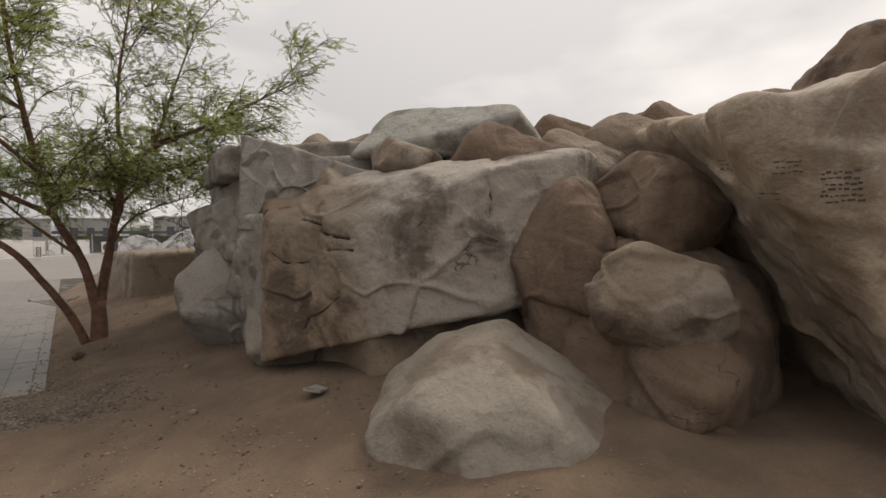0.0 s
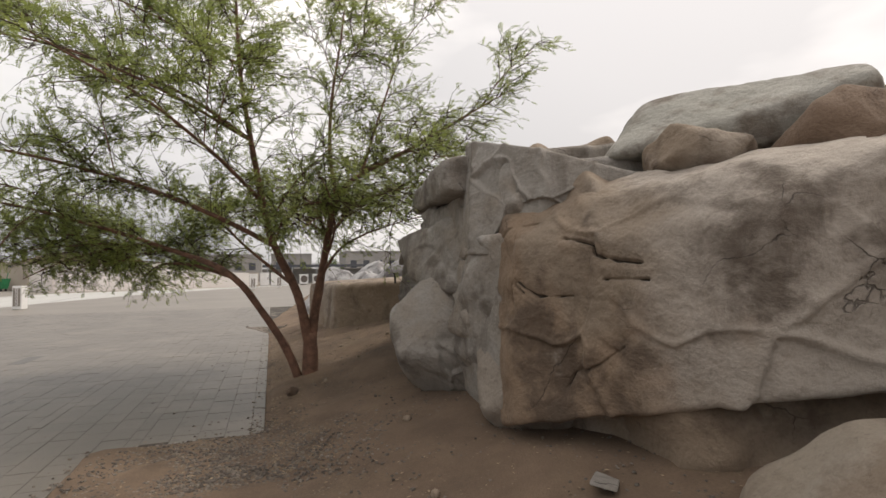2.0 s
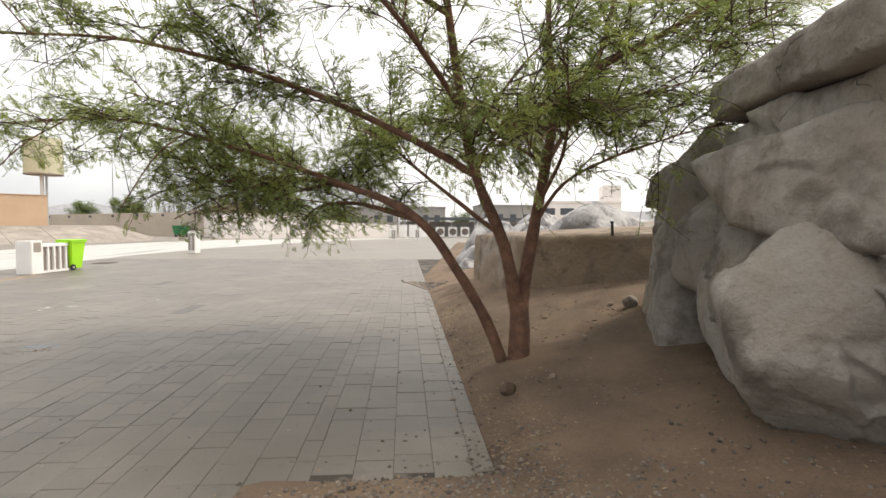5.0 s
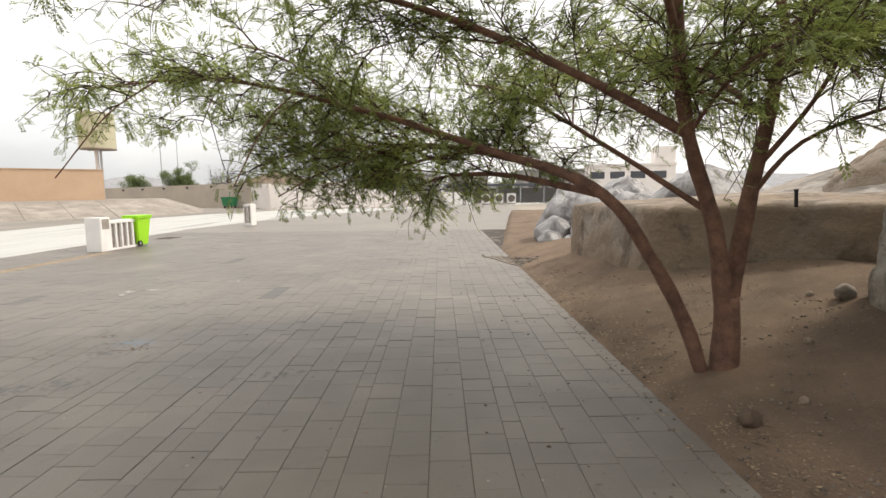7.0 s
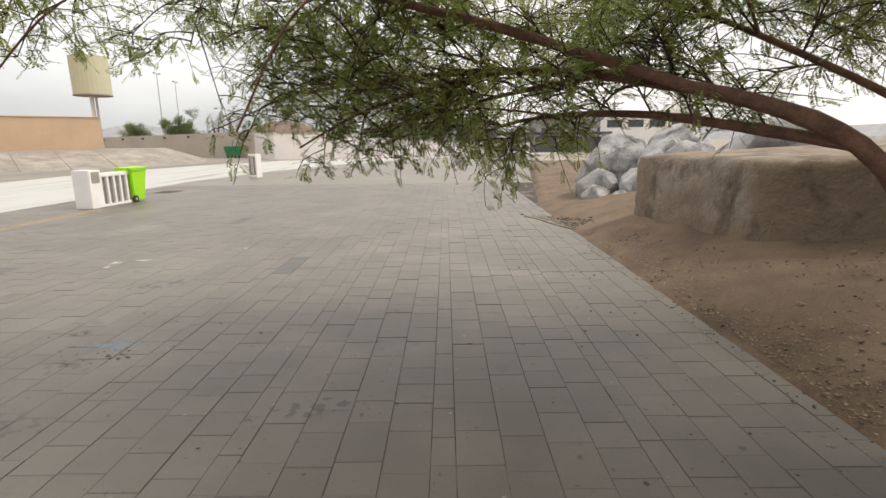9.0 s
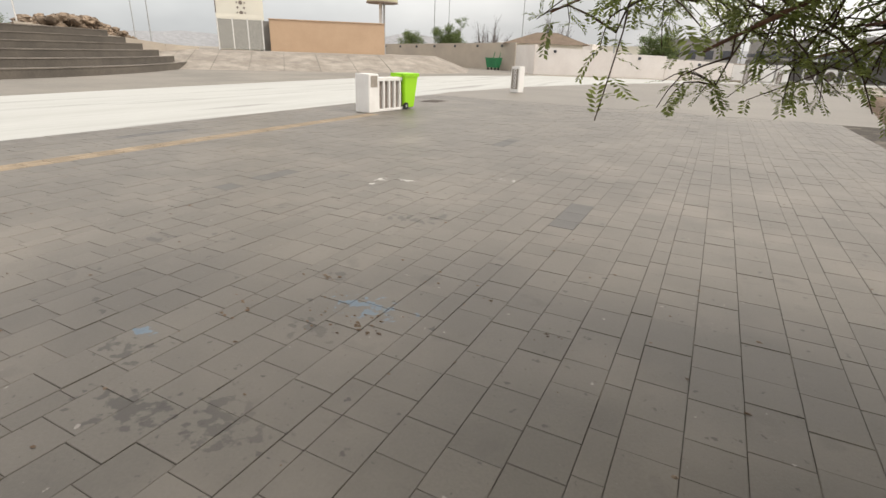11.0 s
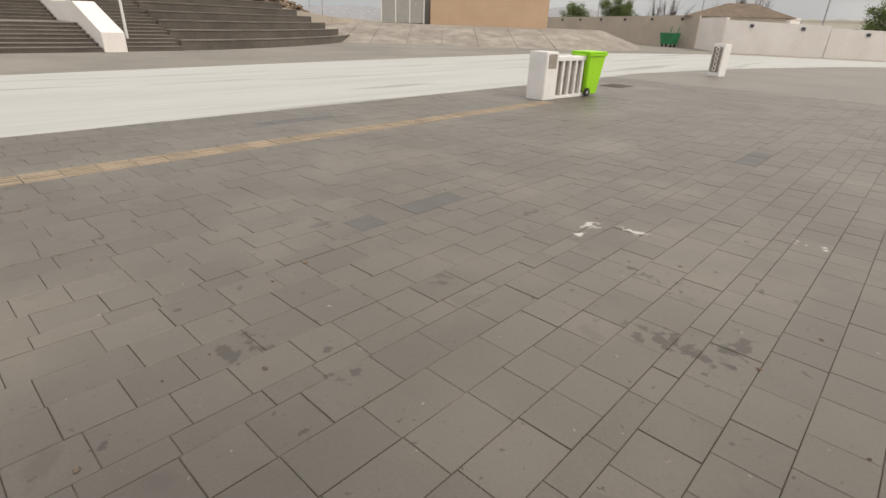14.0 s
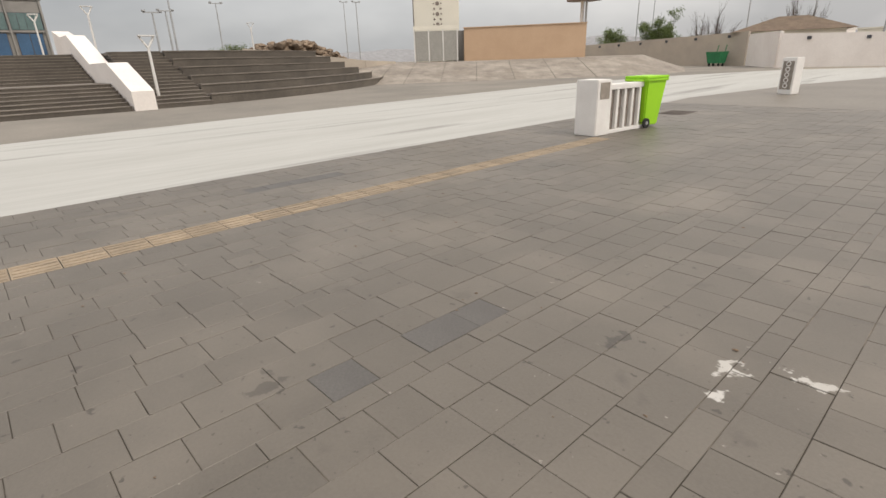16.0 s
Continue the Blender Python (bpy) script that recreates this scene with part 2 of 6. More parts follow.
JOINT = material("dusty_sanded_joint", (0.24, 0.205, 0.17), (0.05, 0.042, 0.034), 1.0, 1.7, 60.0, 0.4, contrast=(0.52, 0.70))
ROAD = material("pale_concrete_road", (0.47, 0.47, 0.45), (0.40, 0.395, 0.375), 0.8, 0.9, 14.0, 0.1, third=(0.29, 0.28, 0.265), third_at=(0.56, 0.66), third_scale=0.9, stretch=(1.0, 0.07, 1.0), grain_amount=0.08)
ASPHALT = material("dusty_asphalt_apron", (0.26, 0.235, 0.205), (0.19, 0.175, 0.155), 0.95, 0.25, 20.0, 0.2)
TACTILE = material("yellow_tactile_paver", (0.335, 0.265, 0.19), (0.26, 0.21, 0.155), 0.9, 3.0, 50.0, 0.3, random_amount=0.15)
WHITE_PAINT = material("white_painted_concrete", (0.80, 0.785, 0.765), (0.72, 0.70, 0.68), 0.7, 2.0, 60.0, 0.05, grain_amount=0.05)
WHITE_WALL = material("whitewashed_wall", (0.82, 0.775, 0.74), (0.74, 0.69, 0.655), 0.85, 0.5, 12.0, 0.1, grain_amount=0.05)
BEIGE_WALL = material("beige_boundary_wall", (0.47, 0.41, 0.34), (0.40, 0.35, 0.30), 0.9, 0.5, 12.0, 0.1, grain_amount=0.06)
TAN_WALL = material("tan_rendered_wall", (0.55, 0.39, 0.265), (0.50, 0.35, 0.235), 0.9, 0.5, 10.0, 0.05, grain_amount=0.05)
EMBANK = material("weathered_concrete_bank", (0.36, 0.32, 0.275), (0.22, 0.192, 0.168), 0.95, 0.9, 9.0, 0.2, third=(0.27, 0.235, 0.20), third_at=(0.5, 0.62), third_scale=0.35)
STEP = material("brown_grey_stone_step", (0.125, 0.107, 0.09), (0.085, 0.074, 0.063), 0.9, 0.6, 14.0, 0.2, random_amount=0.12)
# step tops and tier edges, paler than the step body
STEP_LIP = material("pale_step_nosing", (0.215, 0.187, 0.16), (0.14, 0.122, 0.105), 0.9, 1.0, 14.0, 0.2)
LIME = material("lime_green_plastic", (0.36, 0.72, 0.02), (0.34, 0.69, 0.02), 0.45, 3.0, 60.0, 0.0, grain_amount=0.03)
DARK_GREEN = material("dark_green_steel", (0.025, 0.21, 0.085), (0.018, 0.15, 0.06), 0.5, 3.0, 40.0, 0.05)
BLACK = material("black_rubber", (0.02, 0.02, 0.02), None, 0.7, 6.0, 40.0, 0.1)
SLOT = material("brown_grey_infill", (0.27, 0.225, 0.195), (0.20, 0.168, 0.147), 0.9, 4.0, 40.0, 0.1)
IRON = material("rusty_cast_iron", (0.14, 0.115, 0.10), (0.09, 0.075, 0.065), 0.75, 5.0, 50.0, 0.3)
POLE_WHITE = material("white_coated_steel", (0.72, 0.71, 0.69), (0.62, 0.61, 0.60), 0.5, 3.0, 30.0, 0.05)
POLE_GREY = material("galvanised_steel", (0.40, 0.41, 0.42), (0.32, 0.33, 0.34), 0.5, 3.0, 30.0, 0.05)
TOWER = material("cream_clad_tower", (0.74, 0.71, 0.62), (0.70, 0.67, 0.585), 0.6, 0.6, 10.0, 0.05, grain_amount=0.05)
SCREEN = material("perforated_grey_screen", (0.40, 0.39, 0.36), (0.24, 0.235, 0.22), 0.7, 22.0, 60.0, 0.3)
DRUM = material("faded_olive_drum", (0.50, 0.47, 0.33), (0.45, 0.43, 0.30), 0.6, 0.8, 14.0, 0.05, grain_amount=0.05)
CLADDING = material("grey_stone_cladding", (0.26, 0.25, 0.235), (0.22, 0.21, 0.20), 0.7, 0.8, 12.0, 0.1, grain_amount=0.06)
GLASS_TEAL = material("teal_curtain_glass", (0.12, 0.19, 0.19), (0.08, 0.13, 0.13), 0.12, 0.4, 8.0, 0.0)
GLASS_BLUE = material("blue_shaded_glass", (0.045, 0.11, 0.21), (0.03, 0.075, 0.15), 0.15, 0.4, 8.0, 0.0)
SHED_ROOF = material("brown_thatch_roof", (0.20, 0.15, 0.11), (0.14, 0.105, 0.08), 1.0, 2.0, 20.0, 0.4)
GREY_BUILDING = material("grey_far_building", (0.34, 0.325, 0.31), (0.28, 0.27, 0.26), 0.9, 0.3, 8.0, 0.1)
DARK_TRIM = material("dark_metal_roof", (0.08, 0.085, 0.10), None, 0.6, 2.0, 20.0, 0.1)
BARK = material("red_brown_bark", (0.23, 0.121, 0.079), (0.115, 0.063, 0.044), 0.95, 9.0, 55.0, 0.8, dist=0.015)
TWIG = material("brown_twig", (0.085, 0.055, 0.038), (0.055, 0.036, 0.026), 0.95, 12.0, 50.0, 0.3)
INK = material("dark_painted_marks", (0.10, 0.085, 0.075), None, 0.9, 8.0, 40.0, 0.1)


def leaf_material(name, a, b_):
    m = material(name, a, b_, 0.55, 2.0, 60.0, 0.0, random_amount=0.38)
    n, l = m.node_tree.nodes, m.node_tree.links
    p = n["Principled BSDF"]
    col = p.inputs["Base Color"].links[0].from_socket
    tr = n.new("ShaderNodeBsdfTranslucent")
    l.new(col, tr.inputs["Color"])
    mx = n.new("ShaderNodeMixShader")
    mx.inputs[0].default_value = 0.5
    l.new(p.outputs[0], mx.inputs[1])
    l.new(tr.outputs[0], mx.inputs[2])
    l.new(mx.outputs[0], n["Material Output"].inputs["Surface"])
    return m


LEAF = leaf_material("acacia_leaf_green", (0.36, 0.41, 0.115), (0.15, 0.19, 0.053))
BUSH_LEAF = leaf_material("bush_leaf_green", (0.185, 0.235, 0.08), (0.10, 0.14, 0.05))


def paver_material():
    """Grey concrete paver with dust, and stains that lie at fixed places of the plaza."""
    m = material("grey_concrete_paver", (0.152, 0.134, 0.113), (0.117, 0.103, 0.087), 0.48, 0.5, 70.0, 0.3, dist=0.004, random_amount=0.085, coords="Object", grain_amount=0.10)
    n, l = m.node_tree.nodes, m.node_tree.links
    p = n["Principled BSDF"]
    geo = n.new("ShaderNodeNewGeometry")
    for node in list(n):
        if node.type == "TEX_NOISE":
            for link in list(node.inputs["Vector"].links):
                l.remove(link)
            l.new(geo.outputs["Position"], node.inputs["Vector"])
    warp = n.new("ShaderNodeTexNoise")
    warp.inputs["Scale"].default_value, warp.inputs["Detail"].default_value = 14.0, 8.0
    l.new(geo.outputs["Position"], warp.inputs["Vector"])
    col = p.inputs["Base Color"].links[0].from_socket
    stains = [(STAIN_DARK, s) for s in STAINS_DARK] + [(STAIN_BLUE, s) for s in STAINS_BLUE] + [(STAIN_WHITE, s) for s in STAINS_WHITE]
    for colour, (x, y, rx, ry, cut) in stains:
        mp = n.new("ShaderNodeMapping")
        mp.vector_type = "POINT"
        mp.inputs["Location"].default_value = (-x / rx, -y / ry, 0)
        mp.inputs["Scale"].default_value = (1 / rx, 1 / ry, 0)
        l.new(geo.outputs["Position"], mp.inputs[0])
        ln = n.new("ShaderNodeVectorMath")
        ln.operation = "LENGTH"
        l.new(mp.outputs[0], ln.inputs[0])
        ad = n.new("ShaderNodeMath")
        ad.operation = "MULTIPLY_ADD"
        l.new(warp.outputs["Fac"], ad.inputs[0])
        ad.inputs[1].default_value = 5.0
        l.new(ln.outputs["Value"], ad.inputs[2])
        mr = n.new("ShaderNodeMapRange")
        mr.inputs["From Min"].default_value, mr.inputs["From Max"].default_value = 2.7 + cut, 3.0 + cut
        mr.inputs["To Min"].default_value, mr.inputs["To Max"].default_value = 0.75, 0.0
        l.new(ad.outputs[0], mr.inputs["Value"])
        mx = n.new("ShaderNodeMix")
        mx.data_type = "RGBA"
        l.new(mr.outputs[0], mx.inputs["Factor"])
        l.new(col, mx.inputs["A"])
        mx.inputs["B"].default_value = (*colour, 1)
        col = mx.outputs["Result"]
    # small dark blots and pale dust drifts all over the plaza
    for sc, dt, lo, hi, tone, amount in ((3.2, 5.0, 0.63, 0.70, (0.085, 0.074, 0.064), 0.55), (0.8, 9.0, 0.50, 0.72, (0.235, 0.203, 0.168), 0.45), (11.0, 4.0, 0.68, 0.705, (0.055, 0.047, 0.04), 0.75), (26.0, 4.0, 0.68, 0.71, (0.06, 0.05, 0.043), 0.6), (17.0, 5.0, 0.71, 0.735, (0.36, 0.33, 0.30), 0.6)):
        bl = n.new("ShaderNodeTexNoise")
        bl.inputs["Scale"].default_value, bl.inputs["Detail"].default_value = sc, dt
        l.new(geo.outputs["Position"], bl.inputs["Vector"])
        mr = n.new("ShaderNodeMapRange")
        mr.inputs["From Min"].default_value, mr.inputs["From Max"].default_value = lo, hi
        mr.inputs["To Min"].default_value, mr.inputs["To Max"].default_value = 0.0, amount
        l.new(bl.outputs["Fac"], mr.inputs["Value"])
        mx = n.new("ShaderNodeMix")
        mx.data_type = "RGBA"
        l.new(mr.outputs[0], mx.inputs["Factor"])
        l.new(col, mx.inputs["A"])
        mx.inputs["B"].default_value = (*tone, 1)
        col = mx.outputs["Result"]
    l.new(col, p.inputs["Base Color"])
    return m


STAIN_DARK, STAIN_BLUE, STAIN_WHITE = (0.055, 0.048, 0.042), (0.13, 0.195, 0.26), (0.62, 0.60, 0.57)
# x, y, radius in x, radius in y, spread
STAINS_DARK = [(-2.33, 4.52, 0.22, 0.12, 0.0), (-2.66, 5.2, 0.10, 0.10, 0.1), (-2.15, 3.75, 0.3, 0.22, 0.0), (-0.4, 3.9, 0.28, 0.16, -0.1), (-7.3, 4.3, 0.42, 0.2, 0.1), (-4.2, 6.2, 0.12, 0.1, 0.0), (-5.4, 6.2, 0.16, 0.12, 0.0), (-4.5, 7.6, 0.06, 0.2, 0.0), (-3.4, 7.2, 0.25, 0.12, -0.2), (-3.0, 3.9, 0.3, 0.2, -0.2), (-2.53, 3.62, 0.26, 0.13, 0.2), (-2.95, 6.55, 0.32, 0.12, 0.1), (-2.7, 6.75, 0.08, 0.2, 0.1), (-4.33, 5.04, 0.12, 0.16, 0.0), (-0.5, 8.7, 0.15, 0.1, 0.0), (-3.85, 5.25, 0.1, 0.07, 0.1)]
STAINS_BLUE = [(-2.2, 4.9, 0.28, 0.15, 0.0), (-3.1, 4.05, 0.08, 0.06, 0.1)]
STAINS_WHITE = [(-4.02, 7.72, 0.08, 0.10, 0.1), (-3.72, 7.86, 0.13, 0.06, 0.1), (-4.0, 7.5, 0.05, 0.05, 0.1), (-2.7, 8.6, 0.2, 0.05, -0.1)]
PAVER = paver_material()
PAVER_DARK = material("dark_replacement_paver", (0.115, 0.107, 0.10), (0.095, 0.088, 0.083), 0.55, 2.0, 70.0, 0.3, dist=0.004)
PAVER_FAR = material("far_plaza_paving", (0.205, 0.182, 0.154), (0.165, 0.145, 0.122), 0.5, 0.3, 9.0, 0.1)

# ---- builders ----


def mesh_of(name, verts, faces, mat, smooth=False):
    me = bpy.data.meshes.new(name)
    me.from_pydata([tuple(v) for v in verts], [], [tuple(f) for f in faces])
    me.materials.append(mat)
    if smooth:
        me.polygons.foreach_set("use_smooth", [True] * len(me.polygons))
    me.update()
    return me


def part(name, bm, mat, parent=None, label="", smooth=False):
    me = bpy.data.meshes.new(name)
    bm.to_mesh(me)
    bm.free()
    me.materials.append(mat)
    if smooth:
        me.polygons.foreach_set("use_smooth", [True] * len(me.polygons))
    ob = new(name, me)
    ob.parent = parent
    if label:
        tagged(ob, label)
    return ob


def thing(name, label, category, x=0.0, y=0.0, z=0.0, rz=0.0, group="", kind=""):
    ob = new(name)
    ob.empty_display_size = 0.2
    ob.matrix_world = pose(x, y, z, 0, 0, rz)
    return tagged(ob, label, category, group, kind)


def box(x0, x1, y0, y1, z0, z1, bevel=0.0, bm=None, m=None):
    bm = bm or bmesh.new()
    got = bmesh.ops.create_cube(bm, size=1)["verts"]
    for v in got:
        v.co = Vector(((x0 + x1) / 2 + v.co.x * (x1 - x0), (y0 + y1) / 2 + v.co.y * (y1 - y0), (z0 + z1) / 2 + v.co.z * (z1 - z0)))
    if bevel:
        es = list({e for v in got for e in v.link_edges})
        got = bmesh.ops.bevel(bm, geom=es, offset=bevel, segments=2, affect="EDGES")["verts"]
    if m:
        bmesh.ops.transform(bm, matrix=m, verts=list(got))
    return bm


def rod(a, b, r0, r1=None, segs=10, bm=None):
    bm = bm or bmesh.new()
    a, b = Vector(a), Vector(b)
    m = Matrix.Translation((a + b) / 2) @ (b - a).to_track_quat("Z", "Y").to_matrix().to_4x4()
    bmesh.ops.create_cone(bm, cap_ends=True, segments=segs, radius1=r0, radius2=r0 if r1 is None else r1, depth=(b - a).length, matrix=m)
    return bm


def prism(points, z0, z1, bm=None):
    """An upright prism over a plan outline."""
    bm = bm or bmesh.new()
    lo = [bm.verts.new((x, y, z0)) for x, y in points]
    hi = [bm.verts.new((x, y, z1)) for x, y in points]
    bm.faces.new(lo[::-1])
    bm.faces.new(hi)
    for i in range(len(points)):
        j = (i + 1) % len(points)
        bm.faces.new((lo[i], lo[j], hi[j], hi[i]))
    bmesh.ops.recalc_face_normals(bm, faces=bm.faces)
    return bm


ICO = {}


def ico(detail):
    if detail not in ICO:
        bm = bmesh.new()
        bmesh.ops.create_icosphere(bm, subdivisions=detail, radius=1)
        ICO[detail] = (np.array([v.co.normalized()[:] for v in bm.verts]), [tuple(v.index for v in f.verts) for f in bm.faces])
        bm.free()
    return ICO[detail]


# weathered cracks that run across the outcrop's faces
CRACK_LINES = [
    [(4.325, -0.2, 1.79), (4.36, -0.33, 1.66), (4.42, -0.46, 1.53), (4.47, -0.56, 1.42), (4.5, -0.62, 1.38)],
    [(4.46, -0.53, 1.45), (4.34, -0.43, 1.33), (4.2, -0.4, 1.21)],
    [(4.2, 0.9, 1.8), (4.2, 0.62, 1.71), (4.2, 0.4, 1.7), (4.24, 0.22, 1.75), (4.325, -0.2, 1.79), (4.5, -0.5, 1.86)],
    [(4.2, 0.4, 1.7), (4.2, 0.38, 1.45)],
    [(4.45, -0.47, 1.73), (4.45, -0.56, 1.45), (4.45, -0.68, 1.37), (4.45, -0.87, 1.38)],
    [(4.44, -0.8, 1.79), (4.5, -1.01, 1.76), (4.5, -1.05, 1.68), (4.55, -1.21, 1.65), (4.6, -1.4, 1.64)],
    [(4.56, -1.1, 1.5), (4.7, -1.35, 1.49)],
    [(4.45, -0.85, 0.78), (4.45, -0.9, 0.86), (4.5, -1.07, 0.92), (4.55, -1.27, 1.05)],
    [(5.45, -2.12, 2.05), (5.5, -2.16, 1.86), (5.48, -2.2, 1.6)],
    [(4.22, 2.22, 1.46), (4.22, 1.73, 1.48), (4.22, 1.24, 1.51), (4.22, 0.85, 1.5)],
    [(4.22, 1.91, 1.8), (4.22, 1.51, 1.93), (4.22, 0.86, 1.88)],
    [(4.22, 1.71, 1.14), (4.22, 1.31, 1.34), (4.22, 0.84, 1.41), (4.22, 0.5, 1.36)],
]
CRACK_SEGS = [(np.array(p), np.array(q)) for line in CRACK_LINES for p, q in zip(line, line[1:])]


def crack_distance(rel, c):
    """How far each point of a rock (from its centre) lies from the nearest crack."""
    out = np.full(len(rel), 9.0)
    r = np.linalg.norm(rel, axis=1)
    unit = rel / r[:, None]
    for p, q in CRACK_SEGS:
        a, b = p - c, q - c
        a, b = a / np.linalg.norm(a), b / np.linalg.norm(b)
        d = b - a
        t = np.clip(((unit - a) @ d) / (d @ d), 0, 1)
        out = np.minimum(out, np.linalg.norm(unit - (a + t[:, None] * d), axis=1) * r)
    return out


def rock_radius(dirs, c, planes, sharp):
    total = np.zeros(len(dirs))
    for px, py, pz, nx, ny, nz in planes:
        nrm = np.array((nx, ny, nz), float)
        nrm /= np.linalg.norm(nrm)
        d = max(float((np.array((px, py, pz)) - c) @ nrm), 0.03)
        total += np.clip(dirs @ nrm / d, 0, None) ** sharp
    return total ** (-1.0 / sharp)


def rock(name, label, centre, planes, mat, sharp=16, detail=6, lump=0.07, lump_scale=1.1, cells=1.3, cell_depth=0.04, groove=0.0, fine=0.012, seed=0, group="", flat=1.35, crease=0.035, cracked=False, facet=0.10, ledge=0.0, rough_part=0.022, soft=0.13):
    """A rock as the rounded meeting of planes (point, normal), with lumps, stepped breaks, creases, ledges and grain."""
    dirs, faces = ico(detail)
    c = np.array(centre, float)
    r = rock_radius(dirs, c, planes, sharp)
    if cracked:
        # finer mesh along the cracks
        bm = bmesh.new()
        near = crack_distance(dirs * r[:, None], c) < 0.055
        bv = [bm.verts.new(d) for d in dirs]
        for f in faces:
            bm.faces.new([bv[i] for i in f])
        edges = [e for e in bm.edges if any(near[v_.index] for v_ in e.verts)] if bm.verts.index_update() is None else []
        bmesh.ops.subdivide_edges(bm, edges=edges, cuts=3, use_grid_fill=True)
        bmesh.ops.triangulate(bm, faces=bm.faces[:])
        bm.verts.index_update()
        dirs = np.array([v_.co.normalized()[:] for v_ in bm.verts])
        faces = [tuple(v_.index for v_ in f.verts) for f in bm.faces]
        bm.free()
        r = rock_radius(dirs, c, planes, sharp)
    pos = dirs * r[:, None]
    off = Vector((seed * 7.31, seed * 3.17, seed * 5.77))
    verts = np.empty_like(pos)
    size = float(r.mean())
    slit = [False] * len(pos)
    cut = crack_distance(pos, c) if cracked else None
    for i in range(len(pos)):
        p = Vector(pos[i]) + off
        big = noise.fractal(p * lump_scale, 0.9, 2.1, 3)
        warp = p + Vector((noise.noise(p * 1.7), noise.noise(p * 1.7 + Vector((9, 2, 4))), noise.noise(p * 1.7 + Vector((3, 8, 1))))) * 0.25 + Vector((noise.noise(p * 6), noise.noise(p * 6 + Vector((5, 1, 7))), 0)) * 0.05
        dist, pts = noise.voronoi(Vector((warp.x, warp.y, warp.z * flat)) * cells)
        edge = dist[1] - dist[0]
        hashed = noise.cell(pts[0] * 31.7)
        ease = min(edge / soft, 1.0)
        lean = (noise.cell_vector(pts[0] * 13.7) - Vector((0.5, 0.5, 0.5))).dot(Vector((warp.x, warp.y, warp.z * flat)) - pts[0] / cells)
        d = big * lump + ((hashed - 0.5) * cell_depth + lean * facet) * ease - groove * math.exp(-(edge / 0.03) ** 2)
        d += (min(abs(noise.noise(p * 2.1)), 0.35) - 0.12) * crease * 1.5 + (min(abs(noise.noise(p * 5.3 + off)), 0.3) - 0.1) * crease * 0.7
        ridge = noise.ridged_multi_fractal(warp * 1.3, 0.9, 2.1, 5, 1.0, 2.0)
        d += (ridge - 1.1) * rough_part + noise.fractal(p * 8.0, 0.75, 2.2, 5) * fine
        if ledge:
            k_ = (warp.z * 3.1 + 0.35 * noise.noise(p * 0.9)) % 1.0
            d += ledge * (k_ - 0.5 if k_ < 0.9 else (1 - k_) * 9 * 0.44 - 0.04)
        if cut is not None:
            w_ = cut[i] + noise.noise(p * 14.0) * 0.012
            wide = 0.0075 * (0.55 + abs(noise.noise(p * 2.7)) * 1.6)
            d -= 0.04 * math.exp(-(w_ / wide) ** 2) + 0.014 * math.exp(-(w_ / 0.05) ** 2)
            slit[i] = abs(w_) < wide * 0.8
        verts[i] = pos[i] + dirs[i] * d * min(1.0, size)
    me = mesh_of(name, verts, faces, mat, True)
    # the slit faces get the painted crack shade on top of the cut groove
    if cut is not None:
        me.materials.append(CRACK)
        me.polygons.foreach_set("material_index", [1 if all(slit[i] for i in f) else 0 for f in faces])
    ob = new(name, me)
    ob.location = centre
    return tagged(ob, label, "rock", group)


def boulder(label, centre, size, turn, mat, seed, sides=15, detail=5, sharp=13, name="boulder", group="", **more):
    """A loose boulder: planes round an ellipsoid, some cut nearer."""
    rnd = random.Random(seed)
    rot = Matrix.Rotation(radians(turn), 3, "Z")
    planes = []
    for k in range(sides):
        zz = 1 - 2 * (k + 0.5) / sides
        a = k * 2.39996 + rnd.uniform(-0.4, 0.4)
        s = math.sqrt(max(0, 1 - zz * zz))
        n_ = Vector((s * math.cos(a), s * math.sin(a), zz))
        sup = Vector((n_.x * size[0], n_.y * size[1], n_.z * size[2])).length * rnd.uniform(0.84, 1.03)
        w = rot @ n_
        planes.append((*(Vector(centre) + w * sup), *w))
    return rock(name, label, centre, planes, mat, sharp, detail, seed=seed, group=group, **more)


def block(label, centre, half, turn, mat, seed, lean=0.10, sharp=34, detail=6, group="", **more):
    """A joint-bounded block of the outcrop: six uneven faces and two broken corners."""
    rnd = random.Random(seed)
    rot = Matrix.Rotation(radians(turn), 3, "Z")
    planes = []
    for n_, h in (((-1, 0, 0), half[0]), ((1, 0, 0), half[0]), ((0, -1, 0), half[1]), ((0, 1, 0), half[1]), ((0, 0, -1), half[2]), ((0, 0, 1), half[2])):
        w = (Vector(n_) + Vector([rnd.uniform(-lean, lean) for _ in range(3)])).normalized()
        planes.append((*(Vector(centre) + rot @ (Vector(n_) * h)), *(rot @ w)))
    for sy, sz in ((rnd.choice((-1, 1)), 1), (rnd.choice((-1, 1)), -1)):
        w = Vector((-0.55, sy * rnd.uniform(0.4, 0.8), sz * rnd.uniform(0.4, 0.8))).normalized()
        far_ = abs(w.x) * half[0] + abs(w.y) * half[1] + abs(w.z) * half[2]
        planes.append((*(Vector(centre) + rot @ (w * far_ * rnd.uniform(0.74, 0.84))), *(rot @ w)))
    return rock("boulder", label, centre, planes, mat, sharp, detail, seed=seed, group=group, **more)


# ---- ground, plaza, road ----
def edge_x(y):
    """The plaza's edge against the dirt bed."""
    if y < 1.5:
        return 1.1
    return 2.56 if y < 13 else 2.56 + (y - 13) * 0.15


